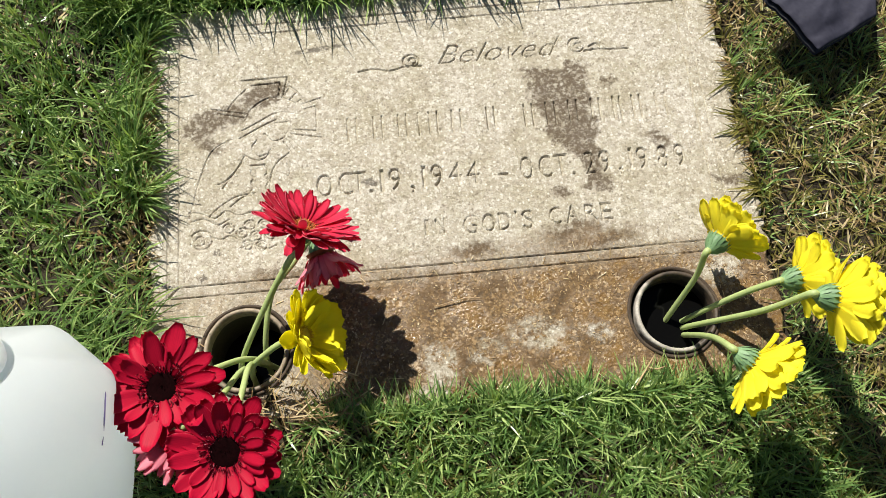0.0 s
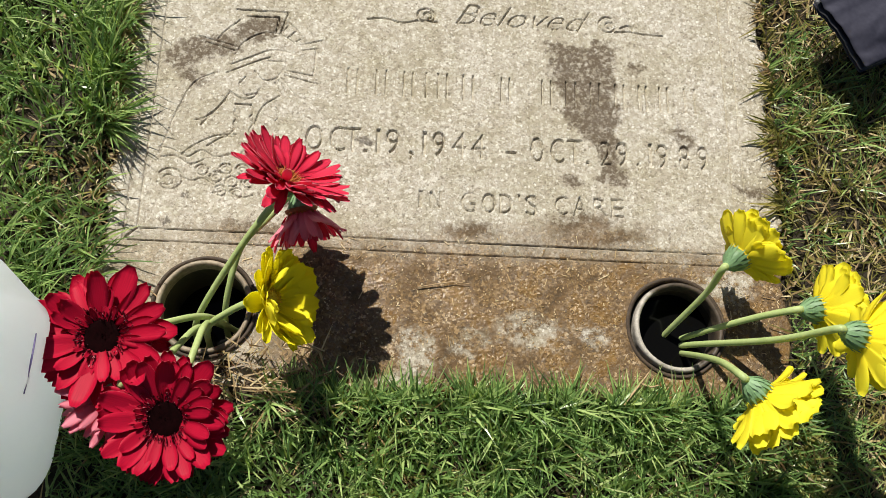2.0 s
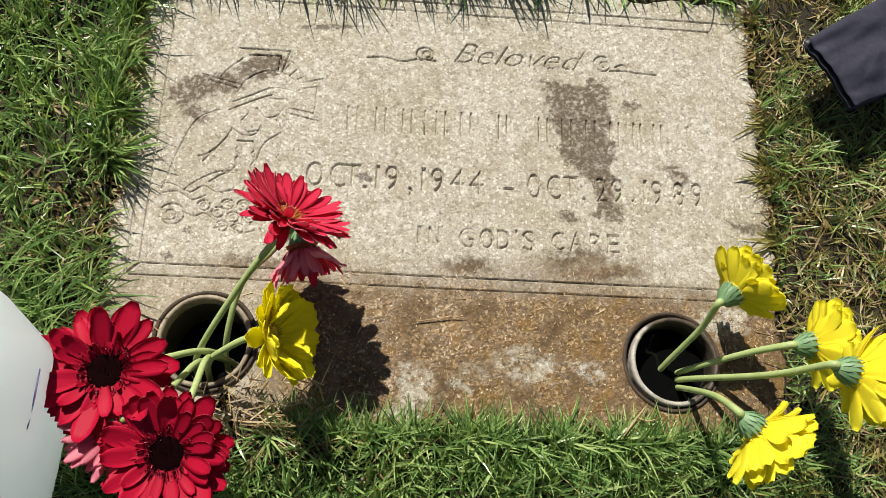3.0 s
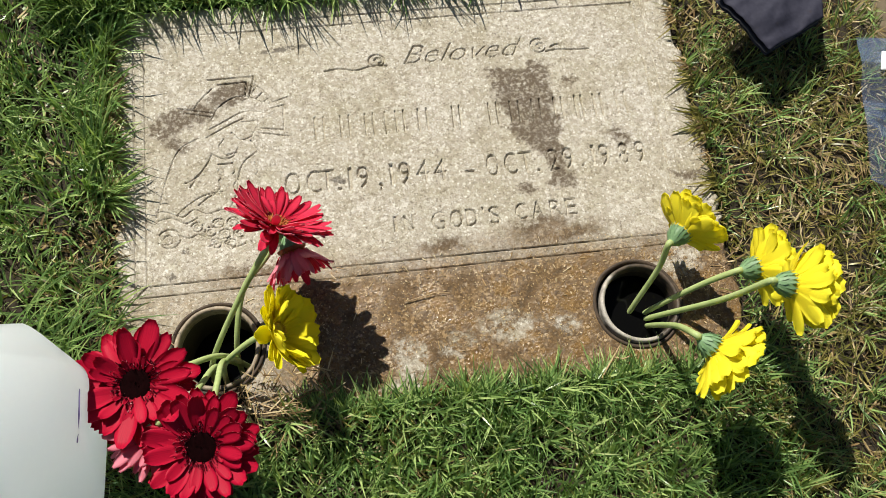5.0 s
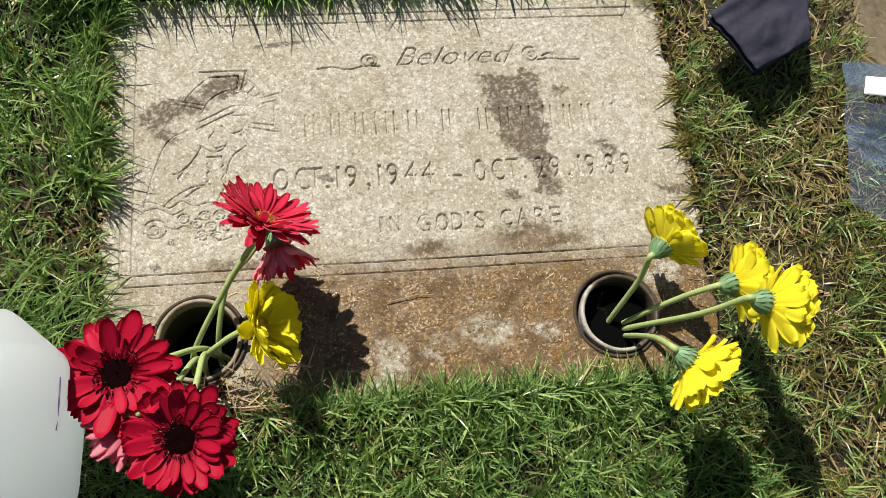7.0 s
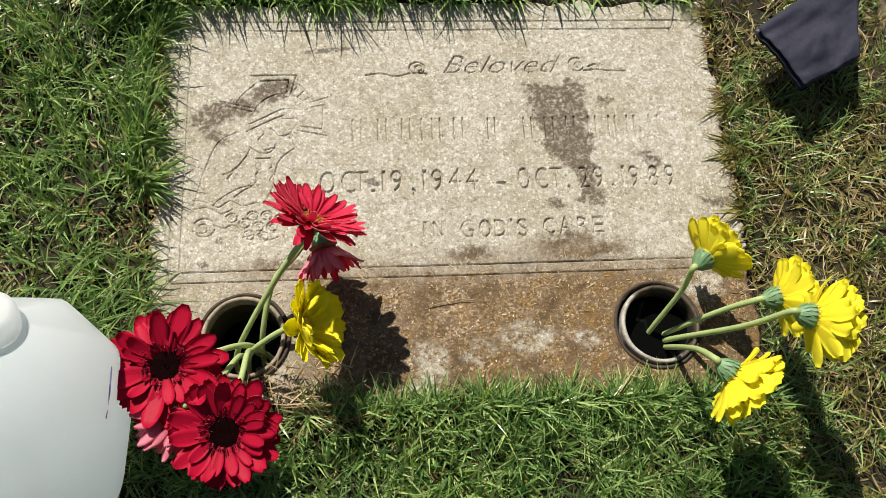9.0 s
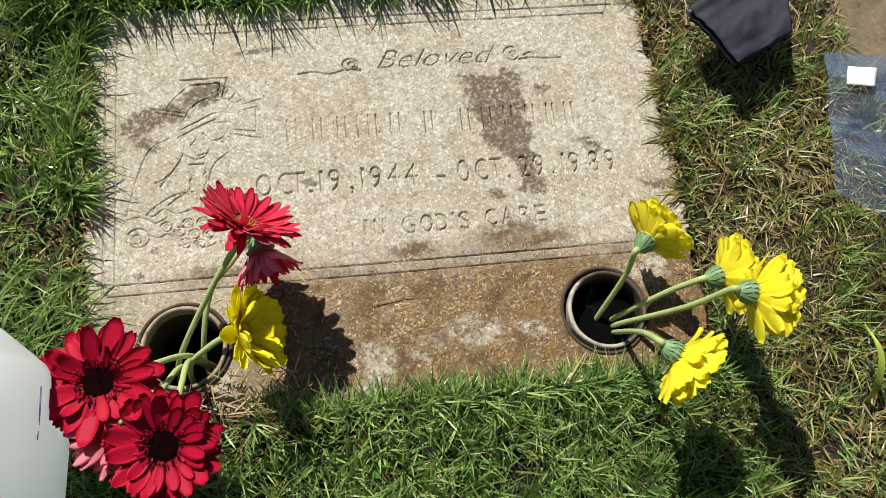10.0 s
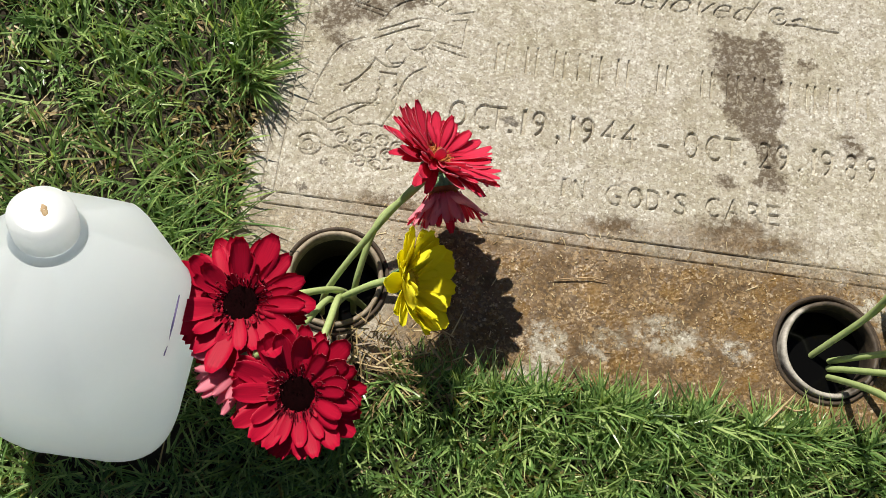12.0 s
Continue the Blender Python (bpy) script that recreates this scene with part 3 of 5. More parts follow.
engrave([[(21, 88), (33, 86), (46, 80), (58, 87), (70, 81), (85, 84), (104, 81)], [(23, 78), (35, 80), (49, 73), (61, 78)], [(42, 61), (52, 57), (61, 60), (72, 54)], [(70, 46), (83, 49), (95, 43), (107, 46)]])
carve(arc(0.033, 0.058, 0.011, 0.010, -160, 150), 0.0006, 0.0008)
carve(arc(0.032, 0.057, 0.005, 0.005, -120, 160), 0.0005, 0.0007)
for bud_x, bud_y in ((73, 62), (81, 70), (87, 58), (95, 70), (101, 58), (109, 66), (78, 49), (60, 68), (92, 47)):
    carve(arc(bud_x / 1000, bud_y / 1000, 0.0056, 0.0050, bud_x * 7, bud_x * 7 + 320), 0.0006, 0.0009)
    carve(arc(bud_x / 1000, bud_y / 1000, 0.0022, 0.0020, 0, 300), 0.0005, 0.0005)


def build_stone():
    rng = np.random.default_rng(11)
    h, w = len(GY), len(GX)

    def soft(a, times=1):
        for _ in range(times):
            p = np.pad(a, 1, mode="edge")
            a = (p[:-2, 1:-1] + p[2:, 1:-1] + p[1:-1, :-2] + p[1:-1, 2:] + 2 * p[1:-1, 1:-1]) / 6
        return a

    def coarse(cells, seed):
        r = np.random.default_rng(seed).normal(0, 1, (cells, cells))
        iy, ix = np.linspace(0, cells - 1.001, h), np.linspace(0, cells - 1.001, w)
        a, b = iy.astype(int), ix.astype(int)
        fy, fx = (iy - a)[:, None], (ix - b)[None]
        fy, fx = fy * fy * (3 - 2 * fy), fx * fx * (3 - 2 * fx)
        return (r[a][:, b] * (1 - fy) + r[a + 1][:, b] * fy) * (1 - fx) + (r[a][:, b + 1] * (1 - fy) + r[a + 1][:, b + 1] * fy) * fx

    worn = np.clip(0.92 + 0.22 * coarse(60, 5) + 0.2 * coarse(18, 6), 0.3, 1.3)
    z = -(0.6 * CUT + 0.4 * soft(CUT, 1)) * worn
    z += 0.00010 * soft(rng.normal(0, 1, (h, w)), 1) * 2.0 + 0.00005 * coarse(150, 7) + 0.0003 * coarse(9, 8)
    pits = rng.random((h, w)) > 0.9985
    z -= 0.0007 * soft(pits.astype(float), 2) * 3
    gx, gy = np.meshgrid(GX, GY)
    edge = np.minimum(np.minimum(gx - X0, X1 - gx), np.minimum(gy - Y0, Y1 - gy))
    edge_n = edge + 0.0018 * coarse(70, 9) + 0.0012 * coarse(25, 10)
    z -= 0.006 * np.clip(1 - edge_n / 0.006, 0, 1.6) ** 2
    wob_x, wob_y = 0.0025 * coarse(22, 12), 0.0025 * coarse(22, 13)
    gx = gx + wob_x * np.clip(1 - np.minimum(gx - X0, X1 - gx) / 0.012, 0, 1)
    gy = gy + wob_y * np.clip(1 - np.minimum(gy - Y0, Y1 - gy) / 0.012, 0, 1)
    verts = np.stack([gx, gy, z], -1).reshape(-1, 3)
    idx = np.arange(w * h).reshape(h, w)
    cx, cy = gx[:-1, :-1] + STEP / 2, gy[:-1, :-1] + STEP / 2
    keep = (np.hypot(cx - VASE_L.x, cy - VASE_L.y) > 0.0425) & (np.hypot(cx - VASE_R.x, cy - VASE_R.y) > 0.0430)
    quads = np.stack([idx[:-1, :-1], idx[:-1, 1:], idx[1:, 1:], idx[1:, :-1]], -1)[keep]
    ring = np.r_[idx[0, :], idx[1:, -1], idx[-1, -2::-1], idx[-2:0:-1, 0]]
    low = verts[ring].copy()
    low[:, 2] = -0.095
    n0 = len(verts)
    lowi = n0 + np.arange(len(ring))
    sides = np.stack([ring, lowi, np.roll(lowi, -1), np.roll(ring, -1)], -1)
    loops = np.r_[quads.ravel(), sides.ravel(), lowi[::-1]]
    sizes = np.r_[np.full(len(quads) + len(sides), 4), len(ring)]
    me = raw_mesh("grave_stone", np.r_[verts, low], loops, sizes, STONE)
    tagged(new("grave_stone", me), "flat beige concrete grave stone, engraved, with a muddy lower margin", "grave stone")


build_stone()


def build_slab():
    rng = np.random.default_rng(21)
    x0, x1, y0, y1 = SLAB
    nx, ny = 54, 44
    gx, gy = np.meshgrid(np.linspace(x0, x1, nx), np.linspace(y0, y1, ny))
    edge = np.minimum(np.minimum(gx - x0, x1 - gx), np.minimum(gy - y0, y1 - gy))
    z = -0.004 + rng.normal(0, 0.0003, gx.shape) - 0.006 * np.clip(1 - edge / 0.02, 0, 1) ** 2
    gx = gx + np.where(edge < 0.005, rng.normal(0, 0.003, gx.shape), 0)
    gy = gy + np.where(edge < 0.005, rng.normal(0, 0.003, gx.shape), 0)
    verts = np.stack([gx, gy, z], -1).reshape(-1, 3)
    idx = np.arange(nx * ny).reshape(ny, nx)
    quads = np.stack([idx[:-1, :-1], idx[:-1, 1:], idx[1:, 1:], idx[1:, :-1]], -1).reshape(-1, 4)
    ring = np.r_[idx[0, :], idx[1:, -1], idx[-1, -2::-1], idx[-2:0:-1, 0]]
    low = verts[ring].copy()
    low[:, 2] = -0.08
    lowi = len(verts) + np.arange(len(ring))
    sides = np.stack([ring, lowi, np.roll(lowi, -1), np.roll(ring, -1)], -1)
    me = raw_mesh("neighbouring_stone", np.r_[verts, low], np.r_[quads.ravel(), sides.ravel(), lowi[::-1]], np.r_[np.full(len(quads) + len(sides), 4), len(ring)], TAN_STONE)
    tagged(new("neighbouring_stone", me), "tan concrete flat grave stone half under the grass", "grave stone")


build_slab()


# ---- vases ----
def vase(at, r, rim, sleeve_r, label, seed, tip, shift=0.0, level=-0.060):
    root = thing("flower_vase", label, "vase", Matrix.Translation(at) @ pose(0, 0, 0, *tip))
    cup = [(r - 0.0052, -0.085), (r - 0.0050, -0.010), (r - 0.0046, 0.0005), (r - 0.0036, 0.0025), (r - 0.0018, 0.0030), (r - 0.0003, 0.0018), (r, -0.003), (r, -0.09)]
    v, f = lathe(cup, 56, 0.006, seed)
    n = len(cup) - 1
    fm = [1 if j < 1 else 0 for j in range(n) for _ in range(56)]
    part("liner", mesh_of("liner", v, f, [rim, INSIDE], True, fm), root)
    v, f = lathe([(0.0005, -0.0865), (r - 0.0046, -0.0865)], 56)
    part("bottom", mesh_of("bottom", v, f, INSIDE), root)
    s = sleeve_r
    v, f = lathe([(r + 0.0006, -0.05), (r + 0.0008, -0.004), (s - 0.0022, -0.0010), (s - 0.0006, 0.0010), (s + 0.0012, 0.0006), (s + 0.0022, -0.004)], 56, 0.008, seed + 1)
    v = [(p[0] - shift * math.cos(radians(tip[2])), p[1] + shift * math.sin(radians(tip[2])), p[2]) for p in v]
    part("sleeve", mesh_of("sleeve", v, f, SLEEVE), root, "rusty outer ring set in the stone")
    v, f = lathe([(0.0005, level), (r - 0.0051, level)], 40)
    part("water", mesh_of("water", v, f, WATER), root, "dark still water")
    return root


vase(VASE_L + Vector((0, 0, 0.002)), 0.0405, RIM_TAN, 0.0432, "tan-rimmed round metal flower vase sunk in the grave stone", 31, (0, 0, 20))
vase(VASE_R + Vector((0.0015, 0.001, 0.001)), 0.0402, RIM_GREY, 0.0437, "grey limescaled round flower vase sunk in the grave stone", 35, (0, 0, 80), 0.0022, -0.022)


# ---- flowers ----
def petal_mesh(name, length, width, bend, mats, curl=0.0, notch=0.0, blunt=2.4):
    """A narrow petal along +x with ribs, a rounded tip and two faces."""
    nu, nv = 7, 4
    top, low = [], []
    for i in range(nu + 1):
        s = i / nu
        prof = (0.30 + 0.70 * min(1, s / 0.55) ** 0.8) if s < 0.55 else math.sqrt(max(0, 1 - ((s - 0.55) / 0.47) ** blunt))
        x, z = length * s, 0.0
        a = bend * s
        z = length * (math.sin(a) * s * 0.55)
        x = length * s * (1 - 0.12 * a * a)
        for j in range(nv + 1):
            u = 2 * j / nv - 1
            y = u * width / 2 * prof
            rib = 0.0003 * math.cos(u * math.pi * 1.5) * (1 - 0.5 * s) + curl * u * u * width
            xx = x - (notch * length * (1 - abs(u)) if i == nu else 0)
            top.append((xx, y, z + rib))
            low.append((xx, y, z + rib - 0.0004))
    n = len(top)
    row = nv + 1
    faces, fm = [], []
    for i in range(nu):
        for j in range(nv):
            a = i * row + j
            faces.append((a, a + row, a + row + 1, a + 1)), fm.append(0)
            faces.append((n + a, n + a + 1, n + a + row + 1, n + a + row)), fm.append(1)
        for j in (0, nv):
            a = i * row + j
            faces.append((a, n + a, n + a + row, a + row)), fm.append(1)
    for j in range(nv):
        a = nu * row + j
        faces.append((a, a + 1, n + a + 1, n + a)), fm.append(1)
    return mesh_of(name, top + low, faces, mats, True, fm)


def spikes(count, r0, r1, length, thick, lean, seed, mat, tipmat=None, dome=0.0):
    """Small florets standing on a disc, joined in one mesh."""
    rng = np.random.default_rng(seed)
    verts, faces, fm = [], [], []
    for _ in range(count):
        a = rng.uniform(0, 2 * math.pi)
        r = math.sqrt(rng.uniform(r0 * r0, r1 * r1))
        base = Vector((r * math.cos(a), r * math.sin(a), dome * (1 - (r / r1) ** 2)))
        out = Vector((math.cos(a), math.sin(a), 0))
        le = math.radians(lean * (r / r1) + rng.normal(0, 14))
        d = out * math.sin(le) + Vector((0, 0, math.cos(le)))
        L = length * rng.uniform(0.7, 1.25)
        side = d.cross(Vector((-out.y, out.x, 0))).normalized()
        tang = d.cross(side).normalized()
        k = len(verts)
        for q, wd in ((0, 1.0), (0.75, 0.9), (1.0, 0.35)):
            for g in range(4):
                t = math.pi / 2 * g
                verts.append(base + d * L * q + thick * wd * (math.cos(t) * side + math.sin(t) * tang))
        for lev in range(2):
            for g in range(4):
                g2 = (g + 1) % 4
                faces.append((k + lev * 4 + g, k + lev * 4 + g2, k + lev * 4 + 4 + g2, k + lev * 4 + 4 + g)), fm.append(lev if tipmat and rng.random() < 0.05 else 0)
        faces.append((k + 8, k + 9, k + 10, k + 11)), fm.append(1 if tipmat and rng.random() < 0.25 else 0)
    return mesh_of("florets", verts, faces, [mat, tipmat] if tipmat else [mat], True, fm)


def petal_set(tag, mats, L=0.036, W=0.0098, blunt=2.4):
    return [petal_mesh(tag, L * a, W * b, c, mats, d, e, blunt) for a, b, c, d, e in ((1.0, 1.0, 0.25, 0.06, 0.02), (0.96, 0.92, -0.15, 0.10, 0.04), (1.03, 1.08, 0.10, 0.03, 0.0), (0.92, 0.88, -0.45, 0.12, 0.05), (0.98, 1.0, 0.5, 0.05, 0.03))]


RED_SET = petal_set("red_petal", [RED, RED_BACK], 0.037, 0.0132, 2.5)
CRIMSON_SET = petal_set("crimson_petal", [CRIMSON, PINK], 0.036, 0.0084)
YELLOW_SET = petal_set("yellow_petal", [YELLOW, YELLOW_BACK], 0.036, 0.0175, 3.6)
FRILL_RED = petal_set("small_red_petal", [RED, RED_BACK], 0.012, 0.0036)
FRILL_CRIMSON = petal_set("small_crimson_petal", [CRIMSON, PINK], 0.010, 0.003)
FRILL_YELLOW = petal_set("small_yellow_petal", [YELLOW, YELLOW_BACK], 0.024, 0.0100, 3.6)
KINDS = {
    "red": (RED_SET, FRILL_RED, DISC_DARK, FLORET_RED, FLORET_TIP),
    "crimson": (CRIMSON_SET, FRILL_CRIMSON, DISC_RED, FLORET_GOLD, None),
    "yellow": (YELLOW_SET, FRILL_YELLOW, DISC_OLIVE, FLORET_YELLOW, None),
}


def gerbera(kind, label, group, foot, bend_a, head, normal, radius, cup, seed, rows=((23, 1.0, 0.0), (23, 0.95, 6.0), (18, 0.78, 12.0)), frill=22, spread=6.0, droop=None, roll=0.0):
    """A gerbera daisy: foot in the vase, head's centre, the way its face points, its radius and how far the petals rise."""
    rng = np.random.default_rng(seed)
    petals, frills, disc, floret, pollen = KINDS[kind]
    foot, head, normal = Vector(foot), Vector(head), Vector(normal).normalized()
    root = thing("gerbera_flower", label, "flower", Matrix.Translation(foot), group)
    q = normal.to_track_quat("Z", "Y").to_matrix().to_4x4() @ pose(0, 0, 0, 0, 0, roll)
    top = Matrix.Translation(head - foot) @ q
    neck = head - foot - normal * 0.0145
    pts = smooth_path([foot] + [Vector(p) for p in bend_a] + [neck + foot - normal * 0.006, neck + foot])
    pts = [p - foot for p in pts]
    rad = [0.0027 + 0.0008 * (i / (len(pts) - 1)) ** 3 for i in range(len(pts))]
    part("stem", mesh_of("stem", *tube(pts, rad, 10), STEM), root)
    # green cup under the head
    v, f = lathe([(0.0034, -0.0165), (0.0044, -0.0148), (0.0078, -0.0105), (0.0104, -0.0050), (0.0102, -0.0010), (0.0060, 0.0)], 20, 0.01, seed)
    for row, (n, zz, rr, le) in enumerate(((13, -0.0140, 0.0050, 0.0100), (16, -0.0090, 0.0084, 0.0105))):
        for i in range(n):
            a = 2 * math.pi * (i + 0.5 * row) / n + rng.normal(0, 0.05)
            o, t = Vector((math.cos(a), math.sin(a), 0)), Vector((-math.sin(a), math.cos(a), 0))
            b = o * rr + Vector((0, 0, zz))
            tipp = o * (rr + le * (0.52 if row == 0 else 0.34)) + Vector((0, 0, zz + le * (0.75 if row == 0 else 0.95)))
            k = len(v)
            v += [b - t * 0.0014, b + t * 0.0014, (b + tipp) / 2 + t * 0.0013 + o * 0.0012, (b + tipp) / 2 - t * 0.0013 + o * 0.0012, tipp + o * 0.0006]
            f += [(k, k + 1, k + 2, k + 3), (k + 3, k + 2, k + 4)]
    part("calyx", mesh_of("calyx", v, f, CALYX), root, m=top)
    wide, rise = {"yellow": (1.0, 0.0), "red": (1.5, 0.0012), "crimson": (1.45, -0.0018)}[kind]
    v, f = lathe([(r * wide, z + rise) for r, z in ((0.0098, -0.001), (0.0094, 0.0015), (0.0070, 0.0030), (0.0035, 0.0024), (0.0004, 0.0020))], 24, 0.02, seed)
    centre = part("disc", mesh_of("disc", v, f, disc), root, "dark flower centre" if kind == "red" else "", m=top)
    count, inner, outer, tall = {"red": (430, 0.0110, 0.0195, 0.0065), "crimson": (380, 0.0030, 0.0168, 0.0034), "yellow": (190, 0.0058, 0.0118, 0.0042)}[kind]
    outer = max(inner + 0.001, outer * (1 - 0.011 * max(0, cup - 10)))
    part("pollen_ring", spikes(count, inner, outer, tall, 0.00042, 35, seed, floret, pollen, 0.002), centre)
    part("disc_tuft", spikes(160, 0.0004, 0.0130 if kind == "red" else 0.0062, 0.0036 if kind == "red" else 0.0022, 0.00035, 10, seed + 7, disc, None, 0.0005), centre)
    for n, size, lift in rows:
        for i in range(n):
            a = 360 * (i + 0.5 * lift / 6) / n + rng.normal(0, 360 / n * 0.16)
            up = cup + lift + rng.normal(0, spread)
            if droop is not None:
                up += droop * math.cos(radians(a - 90))
            sc = radius * size * rng.uniform(0.93, 1.05) / 0.046
            m = top @ pose(0, 0, 0, 0, 0, a) @ pose(0.0090, 0, 0.0004 + 0.0002 * lift, rng.normal(0, 6), -up, rng.normal(0, 4)) @ Matrix.Diagonal((sc, sc * rng.uniform(0.92, 1.12), sc, 1))
            part("petal", petals[rng.integers(len(petals))], root, m=m)
    for i in range(frill):
        a = 360 * i / frill + rng.normal(0, 5)
        sc = rng.uniform(0.8, 1.2) * radius / 0.046
        m = top @ pose(0, 0, 0, 0, 0, a) @ pose(0.0130 if kind == "crimson" else 0.0095, 0, 0.0018, rng.normal(0, 14), -(cup + 14 + rng.normal(0, 10)), rng.normal(0, 8)) @ Matrix.Diagonal((sc, sc, sc, 1))
        part("small_petal", frills[rng.integers(len(frills))], root, m=m)
    return root


LEFT_BUNCH, RIGHT_BUNCH = "flowers in the tan-rimmed vase", "flowers in the grey vase"
gerbera("crimson", "crimson gerbera on a tall stem, its face turned to the sky", LEFT_BUNCH, (0.060, -0.078, -0.07), [(0.071, -0.066, 0.0), (0.110, -0.021, 0.058)], (0.1486, 0.0195, 0.108), (0.43, 0.60, 0.64), 0.049, 9, 41, rows=((34, 1.0, 0.0), (32, 0.95, 6.0), (24, 0.78, 13.0)))
gerbera("crimson", "crimson gerbera hanging over, showing pale pink petal backs", LEFT_BUNCH, (0.088, -0.074, -0.07), [(0.093, -0.058, 0.0), (0.106, -0.014, 0.033), (0.128, 0.010, 0.044)], (0.1548, 0.0175, 0.043), (0.22, -0.80, -0.20), 0.044, 44, 42, rows=((22, 1.0, 0.0), (16, 0.85, 8.0)), frill=10)
gerbera("yellow", "yellow gerbera leaning out of the vase towards the shadow", LEFT_BUNCH, (0.074, -0.084, -0.06), [(0.084, -0.079, 0.02), (0.104, -0.072, 0.050)], (0.1385, -0.0665, 0.072), (0.85, 0.02, 0.43), 0.046, 25, 43, rows=((23, 1.0, 0.0), (19, 0.88, 8.0)), frill=6, spread=4.5)
gerbera("red", "deep red gerbera with a black centre, facing up beside the jug", LEFT_BUNCH, (0.098, -0.066, -0.06), [(0.085, -0.072, 0.03), (0.060, -0.086, 0.066)], (0.029, -0.106, 0.106), (0.06, -0.10, 0.95), 0.051, 6, 44, rows=((20, 1.0, 0.0), (20, 0.95, 5.0), (13, 0.72, 10.0)), spread=6.0)
gerbera("red", "deep red gerbera with a black centre, lowest over the grass", LEFT_BUNCH, (0.084, -0.060, -0.06), [(0.086, -0.078, 0.035), (0.086, -0.110, 0.075)], (0.078, -0.161, 0.102), (0.08, -0.22, 0.93), 0.048, 8, 45, rows=((21, 1.0, 0.0), (20, 0.95, 5.0), (15, 0.72, 10.0)), spread=6.0)
gerbera("crimson", "pink-backed gerbera half hidden under the red ones", LEFT_BUNCH, (0.070, -0.064, -0.06), [(0.074, -0.080, 0.02), (0.062, -0.115, 0.066)], (0.041, -0.145, 0.094), (-0.40, -0.36, -0.80), 0.040, 4, 46)
gerbera("yellow", "yellow gerbera turned away, showing its green calyx", RIGHT_BUNCH, (0.468, -0.080, -0.07), [(0.481, -0.059, -0.018), (0.498, -0.036, 0.036)], (0.516, -0.012, 0.068), (0.78, 0.60, -0.04), 0.041, 30, 51, frill=20, spread=5.0)
gerbera("yellow", "yellow gerbera on a long stem over the stone's edge", RIGHT_BUNCH, (0.480, -0.068, -0.07), [(0.497, -0.063, -0.018), (0.530, -0.059, 0.046)], (0.575, -0.056, 0.074), (0.93, 0.06, -0.05), 0.043, 30, 52, frill=26)
gerbera("yellow", "yellow gerbera nodding on a long stem over the grass", RIGHT_BUNCH, (0.480, -0.066, -0.07), [(0.496, -0.070, -0.018), (0.532, -0.084, 0.082)], (0.571, -0.091, 0.136), (0.90, -0.20, -0.10), 0.046, 30, 53, frill=26)
gerbera("yellow", "yellow gerbera drooping over the lawn before the stone", RIGHT_BUNCH, (0.494, -0.068, -0.07), [(0.495, -0.078, -0.016), (0.493, -0.098, 0.062)], (0.505, -0.131, 0.107), (0.70, -0.62, -0.15), 0.045, 30, 54, frill=26)


